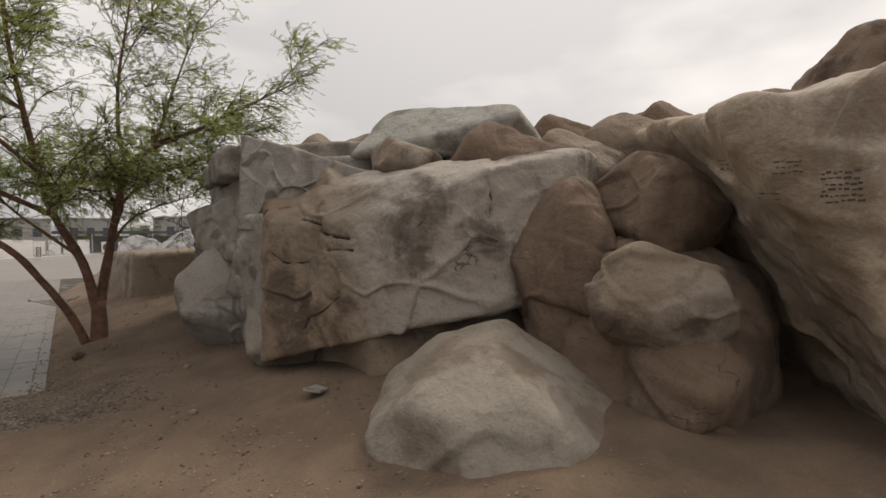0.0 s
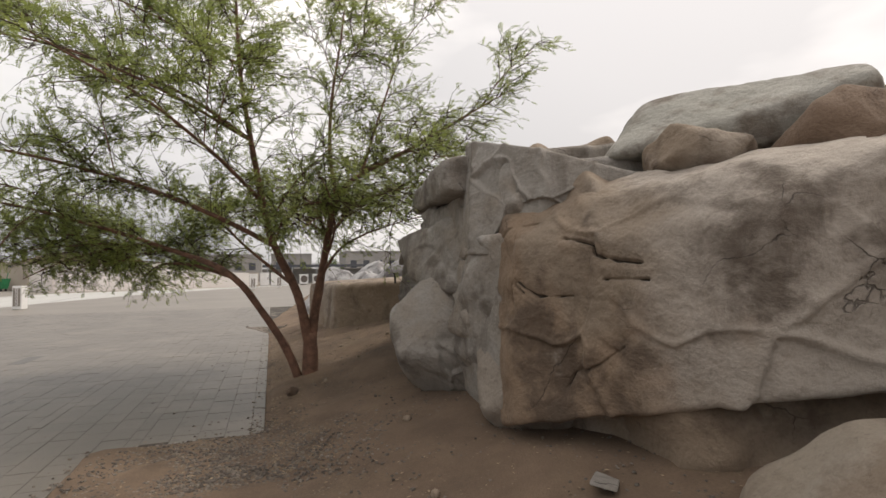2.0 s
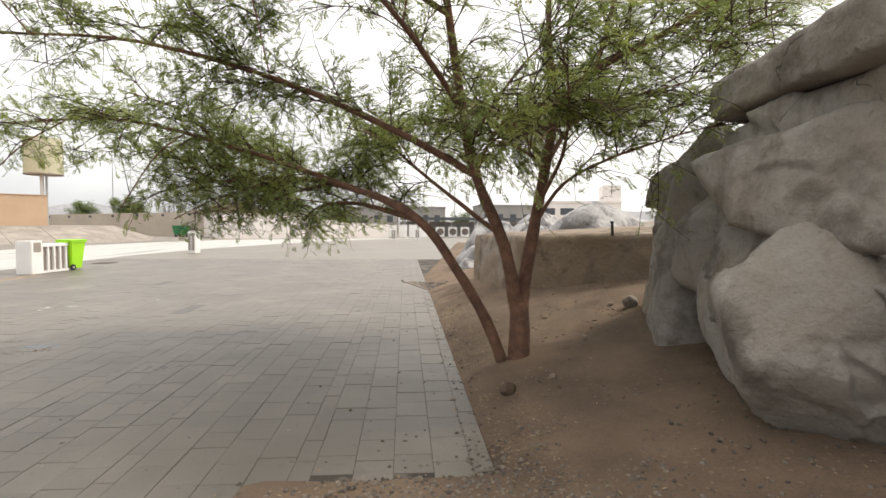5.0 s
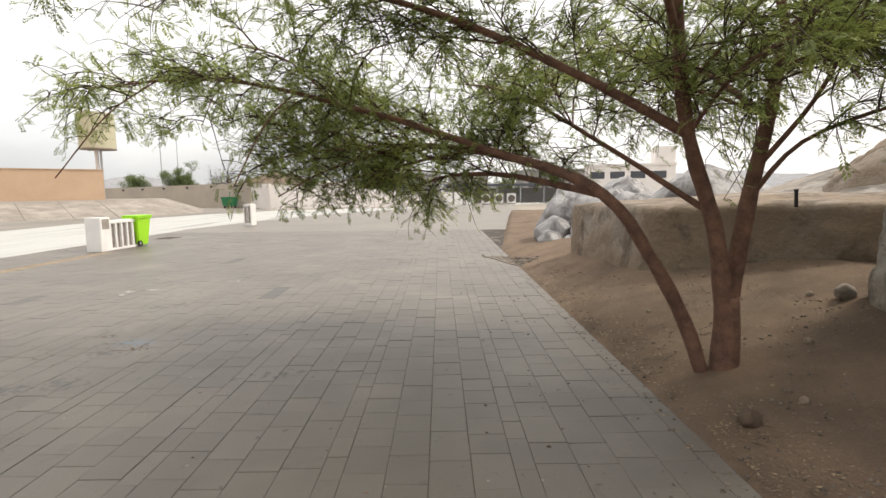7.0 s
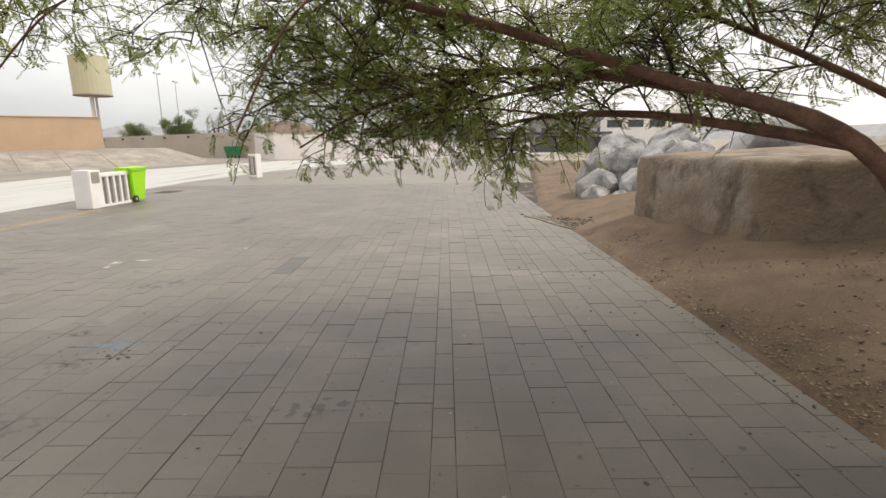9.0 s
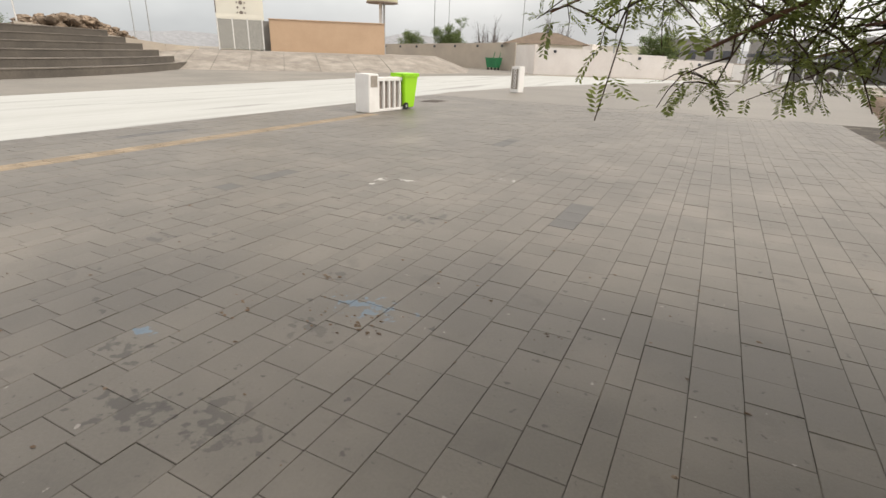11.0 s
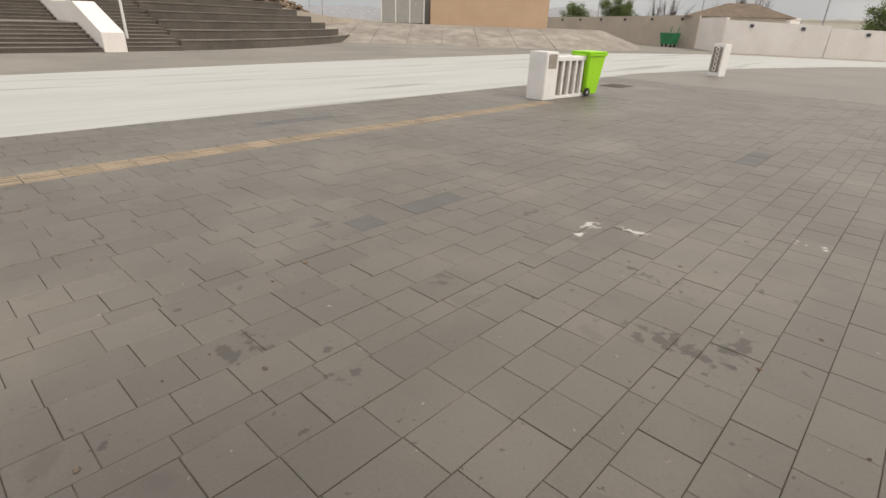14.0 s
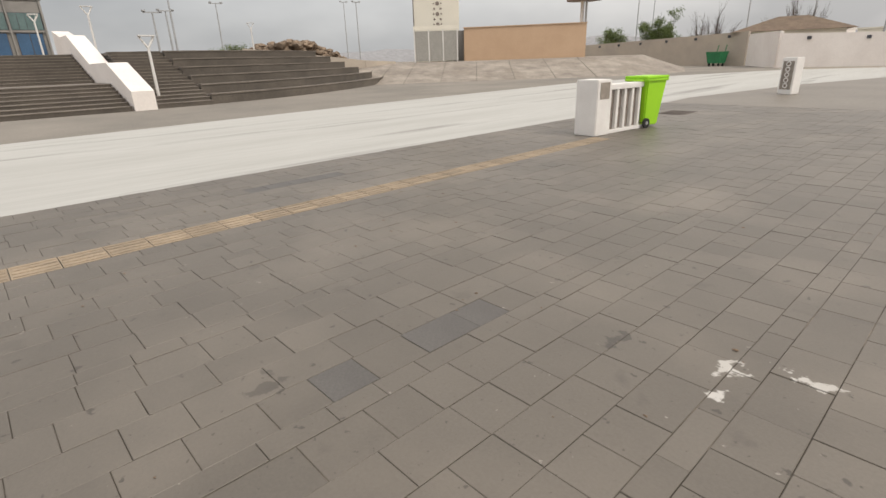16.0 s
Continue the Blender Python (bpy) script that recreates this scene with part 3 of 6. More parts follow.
def smooth(a, b, v):
    t = min(max((v - a) / (b - a), 0), 1)
    return t * t * (3 - 2 * t)


def dirt_z(x, y):
    rise = 0.19 * (1 + 0.45 * smooth(1.8, 4.2, y) - 0.3 * smooth(-2.0, -5.0, y))
    h = rise * max(0.0, x - 2.5) if x < 5.2 else rise * 2.7
    h *= 1 - smooth(9.5, 15, y) * 0.6
    return h * smooth(2.2, 3.0, x)


gb = bmesh.new()
bmesh.ops.create_grid(gb, x_segments=40, y_segments=40, size=1500, matrix=Matrix.Translation((0, 0, -0.08)))
tagged(part("ground", gb, SAND_GROUND), "dusty pale open ground reaching the horizon", "ground", kind="structure")

xs, ys = np.arange(0.8, 16.01, 0.11), np.arange(-11, 32.01, 0.13)
dv, df = [], []
for j, y in enumerate(ys):
    for i, x in enumerate(xs):
        p = Vector((x, y, 0))
        z = dirt_z(x, y) + noise.fractal(p * 1.4, 0.9, 2.0, 4) * 0.022 + noise.noise(p * 9) * 0.008
        inside = edge_x(y) - x
        e = smooth(0.12, -0.10, inside + noise.noise(p * 2.3) * 0.06)
        dv.append((x, y, -0.05 * (1 - e) + (z + 0.012) * e))
w = len(xs)
for j in range(len(ys) - 1):
    for i in range(w - 1):
        df.append((j * w + i, j * w + i + 1, (j + 1) * w + i + 1, (j + 1) * w + i))
tagged(new("dirt_bed", mesh_of("dirt_bed", dv, df, DIRT, True)), "bare brown dirt bed with dry leaves round the rocks", "dirt", kind="structure")

pavement = thing("pavement", "grey concrete paver plaza, dusty and stained", "pavement", kind="structure")
slab = [(-10.05, -25), (1.08, -25), (1.08, 1.5), (2.56, 1.5), (2.56, 13), (2.7, 14), (3.15, 17), (3.6, 20), (-10.05, 20)]
part("joint_bed", prism(slab, -0.12, -0.0038), JOINT, pavement)
far = [(-10.05, 20.0), (3.6, 20.0), (5.3, 30), (7.5, 42), (9, 62), (4, 54), (-2, 47), (-6.5, 38), (-9.2, 29), (-10.2, 22)]
part("rear_paving", prism([(-10.05, -25), (1.08, -25), (1.08, -5.72), (-10.05, -5.72)], -0.1, -0.001), PAVER_FAR, pavement, "dusty paving behind the walk")
part("far_paving", prism(far, -0.12, 0.0), PAVER_FAR, pavement, "dusty far end of the paved plaza")

road_out = [(-10.1, -60), (-10.1, 6), (-10.0, 13.5), (-10.25, 22), (-9.3, 29), (-6.6, 38), (-2, 46.8), (4, 53.6), (20, 66), (40, 76), (40, 80), (18, 71), (0, 53.5), (-14.0, 46.2), (-17.5, 38), (-19.2, 28.8), (-18.6, 16), (-17.5, 4), (-17.2, -60)]
tagged(part("road", prism(road_out, -0.2, -0.035), ROAD), "pale worn concrete road curving past the plaza", "road", kind="structure")
apron = [(-17.2, -60), (-17.5, 4), (-18.6, 16), (-19.2, 28.8), (-17.5, 38), (-14.0, 46.2), (-21.5, 60), (-42, 66), (-42, 30), (-33, 23.4), (-25.4, 10.5), (-24.9, 3), (-24.6, -60)]
tagged(part("apron", prism(apron, -0.2, -0.05), ASPHALT), "dusty brown asphalt strip beyond the road", "road", kind="structure")

# tactile strip: grooved yellow slabs
for k in range(61):
    y0 = -5.2 + k * 0.305
    b = box(-8.20, -7.88, y0, y0 + 0.298, -0.03, 0.0)
    for q in range(4):
        box(-8.185 + q * 0.078, -8.145 + q * 0.078, y0 + 0.012, y0 + 0.286, 0.0, 0.005, bm=b)
    part("tactile_slab", b, TACTILE, pavement)

# pavers
prnd = random.Random(5)
CYCLE = (0.125, 0.235, 0.24, 0.235, 0.24)
strips, px = [], 2.56
k = 0
while px > -10.0:
    wd = CYCLE[k % 5]
    strips.append((px - wd, px))
    px -= wd
    k += 1
PAVER_MESH = {}


def paver_mesh(wd, ln):
    key = (round(wd, 3), round(ln, 3))
    if key not in PAVER_MESH:
        a, b, c = wd / 2 - 0.0014, ln / 2 - 0.0014, 0.0022
        v = [(-a, -b, -0.05), (a, -b, -0.05), (a, b, -0.05), (-a, b, -0.05), (-a, -b, -c), (a, -b, -c), (a, b, -c), (-a, b, -c), (-a + c, -b + c, 0), (a - c, -b + c, 0), (a - c, b - c, 0), (-a + c, b - c, 0)]
        f = [(0, 1, 5, 4), (1, 2, 6, 5), (2, 3, 7, 6), (3, 0, 4, 7), (4, 5, 9, 8), (5, 6, 10, 9), (6, 7, 11, 10), (7, 4, 8, 11), (8, 9, 10, 11)]
        PAVER_MESH[key] = (v, f, mesh_of("paver", v, f, PAVER), mesh_of("paver", v, f, PAVER_DARK))
    return PAVER_MESH[key]


DARK_SPOTS = [(-5.3, 6.45), (-5.3, 7.0), (-5.3, 7.3), (-1.72, 7.3), (-1.72, 7.6), (-1.72, 7.9), (-9.08, 7.8), (-9.08, 8.1), (-9.08, 8.5), (-9.08, 8.9), (-3.85, 11.2), (-3.85, 11.5), (-3.85, 11.0)]
rest_v, rest_f, near_pavers = [], [], []
TACT = (-8.205, -7.875)
columns = [(*q, -6.0) for a, b in strips for q in ((a, min(b, TACT[0])), (max(a, TACT[1]), b)) if q[1] - q[0] > 0.03]
for x0, x1, y in columns + [(*TACT, 13.42)]:
    y += prnd.uniform(0, 0.3) * (y < 0)
    while y < 20:
        ln = prnd.choice((0.24, 0.24, 0.30, 0.36))
        cx, cy = (x0 + x1) / 2, y + ln / 2
        y += ln
        if cx > 1.05 and cy < 1.5 or cx + 0.05 > edge_x(cy):
            continue
        z = prnd.uniform(-0.0025, 0.0015)
        dark = any(abs(cx - a) < (x1 - x0) / 2 and abs(cy - b) < 0.16 for a, b in DARK_SPOTS)
        if dark or (-5.1 < cx < -1.0 and 4.3 < cy < 8.2 and len(near_pavers) < 290):
            near_pavers.append((cx, cy, z, x1 - x0, ln, dark))
            continue
        v, f, _, _ = paver_mesh(x1 - x0, ln)
        o = len(rest_v)
        tilt = prnd.uniform(-0.004, 0.004)
        rest_v += [(a + cx, b + cy, c + z + a * tilt) for a, b, c in v]
        rest_f += [tuple(i + o for i in q) for q in f]

from mathutils.bvhtree import BVHTree

# ---- rocks ----
rock("rock_outcrop", "huge tan sandstone block with cracked ochre corner face", (5.15, -0.85, 1.35), [
    (4.31, -0.15, 1.5, -0.97, 0.22, 0.02), (4.24, -0.5, 1.2, -0.89, -0.456, 0.03), (5.2, -2.08, 1.3, -0.50, -0.87, 0.03), (4.55, -0.65, 2.03, -0.27, -0.08, 0.96), (4.4, -0.6, 1.85, -0.66, -0.3, 0.68),
    (5.6, -0.5, 2.36, 0, 0, 1), (4.2, -0.44, 0.43, 0.12, -0.21, -0.97), (7.7, -0.5, 1.3, 1, 0, 0), (5.5, 1.3, 1.3, 0, 1, 0), (6.2, -2.45, 1.3, 0.3, -0.95, 0)],
    ROCK_BLOCK, 38, 7, lump=0.06, cells=0.95, cell_depth=0.03, seed=3, crease=0.025, cracked=True, facet=0.06, rough_part=0.012, fine=0.007, soft=0.06)
rock("rock_outcrop", "low grey rock under the overhanging block", (5.9, -0.9, 0.3), [
    (4.72, -0.9, 0.3, -0.99, -0.1, 0.1), (5.45, -1.97, 0.4, -0.5, -0.84, 0.22), (6, -0.5, 1.0, 0, 0, 1), (8.2, -0.5, 0.3, 1, 0, 0), (5.9, 0.5, 0.3, 0, 1, 0), (5.9, -0.5, -0.6, 0, 0, -1), (6.4, -2.25, 0.3, 0.2, -1, 0.1)],
    ROCK_TAN, 20, 6, lump=0.06, seed=5, facet=0.06, cell_depth=0.03)
rock("rock_outcrop", "tall grey weathered rock wall with undercut base", (4.95, 1.3, 1.4), [
    (4.27, 1.0, 1.4, -0.99, -0.04, 0.05), (4.36, 2.3, 1.8, -0.92, 0.36, 0.1), (5.0, 1.5, 2.27, -0.05, 0.1, 0.99), (4.8, 2.75, 1.5, -0.4, 0.9, 0.05), (4.3, -0.22, 1.2, -0.25, -0.96, 0),
    (7.6, 1.4, 1.3, 1, 0, 0), (4.3, 1.2, 0.75, -0.78, 0.0, -0.62), (5.4, 1.4, -0.3, 0, 0, -1)],
    ROCK_GREY, 44, 7, lump=0.04, cells=1.25, cell_depth=0.05, seed=8, flat=1.5, crease=0.015, cracked=True, facet=0.06, ledge=0.012, soft=0.05, rough_part=0.010, fine=0.006)
rock("rock_outcrop", "grey flat-topped rock standing on the cracked block", (4.8, 0.15, 2.2), [
    (4.27, 0.45, 2.2, -0.96, 0.26, 0.03), (4.33, -0.05, 2.25, -0.9, -0.42, 0.08), (4.6, -0.5, 2.1, -0.45, -0.88, 0.15), (4.33, 0.3, 2.67, 0.2, -0.2, 0.96), (4.5, 0.7, 2.3, -0.2, 0.97, 0.05), (4.7, 0.3, 1.68, 0, 0, -1), (5.7, 0.35, 2.1, 1, 0, 0.2)],
    ROCK_GREY, 60, 7, lump=0.025, cells=1.3, cell_depth=0.05, seed=11, crease=0.012, cracked=True, facet=0.08, soft=0.035, rough_part=0.008, fine=0.005)
rock("rock_outcrop", "flat grey rock slab over the rock wall", (5.1, 1.6, 2.4), [
    (4.2, 1.6, 2.4, -0.97, 0.1, -0.12), (4.5, 1.6, 2.58, -0.14, 0.05, 0.98), (4.5, 1.6, 2.25, 0, 0, -1), (4.5, 2.42, 2.4, -0.3, 0.95, 0), (4.8, 0.5, 2.4, 0, -1, 0), (6.2, 1.6, 2.4, 1, 0, 0)],
    ROCK_GREY, 34, 6, lump=0.04, cells=1.2, cell_depth=0.04, seed=12, facet=0.08, crease=0.03)
C_ = "boulders heaped on the outcrop"
rock("boulder", "large grey-green capstone lying flat on the outcrop", (6.2, -0.72, 2.66), [
    (5.33, -0.25, 2.62, -0.7, 0.35, 0.62), (5.75, -0.5, 2.86, -0.5, -0.3, 0.81), (6.2, -0.6, 3.04, 0.03, -0.05, 1), (5.78, -1.08, 2.5, -0.62, -0.72, -0.3), (6.6, -1.45, 2.6, 0.05, -0.9, -0.42), (6.9, -1.4, 2.7, 0.5, -0.6, 0.62),
    (6.2, -0.7, 2.4, 0, 0, -1), (6.3, 0.3, 2.7, -0.3, 0.95, 0.1), (7.3, -0.7, 2.7, 1, 0, 0.3)],
    ROCK_CAP, 13, 6, lump=0.05, cells=0.7, cell_depth=0.02, seed=21, facet=0.06, crease=0.025, group=C_)
for lab, c, s, tr, mt, sd in (
        ("tan angular block below the capstone", (5.0, -0.42, 2.0), (0.34, 0.42, 0.24), 20, ROCK_TAN, 31),
        ("tan angular block below the capstone", (5.52, -0.95, 2.3), (0.36, 0.42, 0.22), -30, ROCK_TAN, 32),
        ("brown ledge of rock on the outcrop", (6.3, -1.6, 2.28), (0.7, 0.5, 0.2), -40, ROCK_BROWN, 33),
        ("tan ledge of rock on the outcrop", (6.9, -1.9, 2.25), (0.6, 0.45, 0.28), -40, ROCK_TAN, 34),
        ("tan sloping rock beside the leaning slab", (7.75, -2.0, 2.4), (0.75, 0.5, 0.36), -30, ROCK_TAN, 35),
        ("dark brown rock on the skyline", (8.8, -1.75, 2.68), (0.9, 0.6, 0.22), -20, ROCK_BROWN, 36),
        ("small brown rock on the skyline", (7.9, -1.1, 2.6), (0.9, 0.5, 0.16), -35, ROCK_BROWN, 37),
        ("tan rounded rock on the skyline", (5.75, 1.75, 2.6), (0.62, 0.5, 0.4), 10, ROCK_TAN, 38),
        ("tan rounded rock on the skyline", (6.0, 1.05, 2.55), (0.45, 0.4, 0.38), 60, ROCK_TAN, 39)):
    boulder(lab, c, s, tr, mt, sd, group=C_, lump=0.05, sharp=22)
G_ = "boulders at the foot of the outcrop"
for lab, c, s, tr, mt, sd, sh in (
        ("rounded grey boulder at the rock wall's foot", (4.5, 1.42, 0.82), (0.66, 0.66, 0.6), 20, ROCK_GREY, 51, 13),
        ("brown-grey upright boulder with an overhang", (5.2, 3.3, 1.84), (0.78, 0.72, 0.40), -25, ROCK_GREY, 52, 24),
        ("grey bulging boulder in the rock wall", (4.78, 2.55, 1.3), (0.5, 0.6, 0.5), 40, ROCK_GREY, 55, 18),
        ("pale worn toe of rock on the dirt", (4.66, 0.0, 0.70), (0.42, 0.54, 0.60), 10, ROCK_TOE, 56, 13),
        ("brown bulging rock with hollows", (6.6, -2.95, 1.78), (0.56, 0.5, 0.40), -35, ROCK_BROWN, 57, 16),
        ("grey-tan rounded rock in the hollow", (6.0, -3.33, 1.16), (0.46, 0.42, 0.36), -35, ROCK_TAN, 58, 16),
        ("tall brown rock rib beside the hollow", (6.05, -2.45, 1.25), (0.42, 0.42, 0.92), -30, ROCK_BROWN, 59, 16),
        ("dark brown rock at the hollow's back", (6.45, -3.1, 0.66), (0.85, 0.62, 0.95), -30, ROCK_BROWN, 60, 16),
        ("low grey-brown stone in the hollow", (5.95, -3.62, 0.27), (0.32, 0.24, 0.2), -35, ROCK_BROWN, 61, 16)):
    boulder(lab, c, s, tr, mt, sd, group=G_, detail=6, lump=0.10, sharp=sh, rough_part=0.014, crease=0.025, cell_depth=0.06, soft=0.05, fine=0.007)
for lab, c, h, tr, mt, sd in (
        ("grey jointed block in the rock wall", (4.78, 1.42, 1.74), (0.60, 0.76, 0.40), 3, ROCK_GREY, 141),
        ("grey-tan jointed block beside the cracked corner", (4.90, 0.22, 1.30), (0.62, 0.50, 0.44), 4, ROCK_GREY, 153),
        ("grey jointed block low in the rock wall", (4.82, 0.72, 0.80), (0.52, 0.36, 0.48), 6, ROCK_GREY, 143),
        ("brown-grey upright block under the overhang", (5.2, 3.22, 1.02), (0.80, 0.58, 0.98), -18, ROCK_GREY, 145),
        ("grey block at the rock wall's shaded end", (4.92, 2.25, 1.1), (0.56, 0.42, 0.62), 10, ROCK_GREY, 144)):
    block(lab, c, h, tr, mt, sd, lean=0.07 if sd == 145 else 0.22, sharp=15, group=G_, lump=0.08, lump_scale=1.6, cells=1.9, cell_depth=0.04, crease=0.02, facet=0.09, rough_part=0.010, fine=0.006, soft=0.06)
leaning_slab = rock("rock_outcrop", "huge leaning tan slab with painted writing", (7.6, -5.0, 1.4), [
    (5.82, -3.75, 1.9, -0.9, -0.32, -0.10), (6.11, -4.03, 1.69, -0.574, 0.652, -0.494), (6.0, -3.8, 2.42, -0.2, 0.03, 0.98), (7.6, -8, 1.6, 0, -1, 0), (11, -4, 1.6, 1, 0, 0), (7.6, -4, -0.6, 0, 0, -1)],
    ROCK_SLAB, 26, 7, lump=0.09, lump_scale=0.8, cells=0.8, cell_depth=0.04, seed=14, crease=0.04, facet=0.06)
boulder("dark brown rock high on the skyline", (12.8, -2.8, 3.55), (1.2, 1.0, 0.85), -20, ROCK_BROWN, 71, name="skyline_rock")
boulder("tan rounded rock high on the skyline", (12.4, -1.8, 3.15), (1.1, 0.9, 0.5), -20, ROCK_TAN, 72, name="skyline_rock")
boulder("broad tan rock mass behind the slab", (11.6, -1.2, 1.2), (3.0, 3.2, 1.75), 0, ROCK_TAN, 73, detail=6, name="rock_mass")
boulder("broad tan rock mass behind the outcrop", (9.2, 2.2, 0.8), (2.8, 2.8, 1.7), 0, ROCK_TAN, 74, detail=6, name="rock_mass")
R_, F_ = Vector((0.804, -0.594, 0)), Vector((-0.594, -0.804, 0))
dc = Vector((4.91, -2.765, 0.41))
dplanes = []
for nr, nf, nz, d in ((-0.97, 0.0, 0.24, 0.71), (-0.66, 0.1, 0.75, 0.55), (0.52, 0.25, 0.82, 0.47), (0.95, 0.1, 0.2, 1.1), (-0.15, 0.05, 0.99, 0.54), (0, 0.85, 0.5, 0.54), (-0.5, 0.8, 0.2, 0.6), (0.55, 0.8, 0.15, 0.75), (0, -1, 0.1, 0.5), (0, 0, -1, 0.42), (-0.1, 0.55, 0.83, 0.47)):
    nv = R_ * nr + F_ * nf + Vector((0, 0, nz))
    nv.normalize()
    dplanes.append((*(dc + nv * d), *nv))
rock("boulder", "large pale sandstone boulder lying on the dirt", dc, dplanes, ROCK_PALE, 32, 6, lump=0.05, cells=0.9, cell_depth=0.03, fine=0.008, seed=17, crease=0.02, facet=0.06, rough_part=0.012)

rock("low_rock", "low smooth brown rock shelf behind the tree", (6.2, 6.8, 0.85), [
    (3.75, 7.6, 0.8, -0.98, -0.1, 0.04), (4.05, 6.6, 0.8, -0.75, -0.66, 0.06), (5.0, 5.25, 1.0, -0.5, -0.86, 0.10), (4.69, 5.02, 1.34, -0.05, 0.0, 0.99), (5.5, 9.8, 0.9, 0, 1, 0), (10, 6, 1, 1, 0, 0), (4.1, 7, 0.40, 0.5, 0, -1)],
    ROCK_TAN, 34, 6, lump=0.05, cells=0.6, cell_depth=0.04, seed=19, facet=0.06)
rock("low_rock", "dark grey rock ledge under the smooth shelf", (6.3, 6.9, 0.35), [
    (4.15, 7.6, 0.5, -0.98, -0.1, 0.1), (4.3, 6.5, 0.4, -0.75, -0.66, 0.12), (5.0, 5.02, 0.5, -0.5, -0.86, 0.2), (5, 6, 0.88, -0.3, 0, 1), (5.5, 9.6, 0.5, 0, 1, 0), (10, 6, 0.5, 1, 0, 0), (6, 6, -0.4, 0, 0, -1)],
    ROCK_GREY, 26, 6, lump=0.06, cells=0.9, cell_depth=0.07, seed=23, facet=0.1)
boulder("pale smooth domed rock beyond the shelf", (7.2, 11.2, 0.6), (2.4, 1.9, 0.9), 10, ROCK_BLUE, 81, detail=6, name="domed_rock", lump=0.06)
boulder("brown smooth rising rock beyond the shelf", (9.8, 7.6, 0.9), (2.9, 2.4, 1.4), 10, ROCK_TAN, 82, detail=6, name="domed_rock", lump=0.06)
for c, s, tr, sd in (((4.1, 13.6, 0.40), (0.50, 0.42, 0.46), 20, 91), ((4.85, 13.05, 0.42), (0.55, 0.45, 0.42), 50, 92), ((4.75, 14.2, 1.0), (0.85, 0.7, 0.62), 0, 93), ((5.6, 13.5, 0.85), (0.7, 0.65, 0.75), 70, 94), ((6.3, 14.2, 0.9), (1.1, 0.8, 0.95), 30, 95), ((3.85, 13.05, 0.22), (0.34, 0.28, 0.24), 10, 96), ((5.35, 12.6, 0.45), (0.5, 0.42, 0.36), 40, 191), ((4.35, 12.75, 0.2), (0.26, 0.22, 0.18), 75, 192), ((4.3, 14.5, 0.45), (0.6, 0.5, 0.6), 110, 193), ((5.9, 12.9, 1.05), (0.6, 0.5, 0.4), 15, 194)):
    boulder("blue-grey angular boulder in a pile", c, s, tr, ROCK_BLUE, sd, group="pile of blue-grey boulders", lump=0.05, sharp=26, crease=0.02, rough_part=0.015, facet=0.14)
boulder("small white stone at the rock wall's foot", (4.52, 4.08, dirt_z(4.52, 4.08) + 0.06), (0.11, 0.07, 0.065), 20, ROCK_TOE, 97, detail=4, name="stone", lump=0.02, groove=0.0)
boulder("dark brown stone lying on the dirt", (2.86, 2.70, dirt_z(2.86, 2.7) + 0.045), (0.08, 0.065, 0.055), 30, ROCK_BROWN, 98, detail=4, name="stone", lump=0.02, groove=0.0)
boulder("dark stone below the rock wall", (4.35, 1.55, dirt_z(4.35, 1.55) + 0.04), (0.12, 0.08, 0.06), 70, ROCK_BROWN, 99, detail=4, name="stone", lump=0.02, groove=0.0)
slate = part("slate", box(-0.17, 0.17, -0.07, 0.07, -0.012, 0.012, 0.004, m=pose(0, 0, 0, 8, 12, 50)), ROCK_GREY)
slate.location = (4.38, -1.34, dirt_z(4.38, -1.34) + 0.03)
tagged(slate, "flat grey stone slab half buried in dirt", "stone")
post = thing("pipe_stub", "short black pipe stub set in the rock", "pipe", 4.69, 5.02, 1.33)
part("pipe", rod((0, 0, 0), (-0.01, 0, 0.17), 0.018), BLACK, post)
part("cap", rod((-0.01, 0, 0.165), (-0.01, 0, 0.185), 0.023), BLACK, post)

# painted marks on the leaning slab: unreadable rows as plain bars
marks = thing("painted_writing", "faded dark painted writing on the slab", "writing")
face_n = Vector((-0.93, -0.30, -0.12)).normalized()
u_ = Vector((0.3068, -0.9518, 0))
v_ = face_n.cross(u_)
v_ = v_ if v_.z > 0 else -v_
slab_tree = BVHTree.FromPolygons([v_i.co[:] for v_i in leaning_slab.data.vertices], [p_i.vertices[:] for p_i in leaning_slab.data.polygons])


def on_slab(a, b, lift):
    """The place on the slab's face, a to the side and b upwards."""
    p = Vector((5.85, -3.8, 1.9)) + u_ * a + v_ * b - leaning_slab.location
    hit = slab_tree.ray_cast(p + face_n * 0.6, -face_n)[0]
    return (hit if hit else p) + leaning_slab.location + face_n * lift


mrnd = random.Random(4)


def writing(a0, b0, rows, width, gap, height, lift):
    bm = bmesh.new()
    for r_ in range(rows):
        a = a0 + mrnd.uniform(0, 0.03)
        while a < a0 + width:
            ln = mrnd.uniform(0.012, 0.035)
            h = height * mrnd.uniform(0.5, 1.0)
            b = b0 - r_ * gap + mrnd.uniform(-0.006, 0.006)
            q = [on_slab(a, b, lift), on_slab(a + ln, b, lift), on_slab(a + ln, b + h, lift), on_slab(a, b + h, lift)]
            q2 = [p - face_n * 0.01 for p in q]
            f1, f2 = [bm.verts.new(p) for p in q], [bm.verts.new(p) for p in q2]
            bm.faces.new(f1)
            for i in range(4):
                bm.faces.new((f1[i], f2[i], f2[(i + 1) % 4], f1[(i + 1) % 4]))
            a += ln + mrnd.uniform(0.004, 0.012)
    part("lettering", bm, INK, marks)

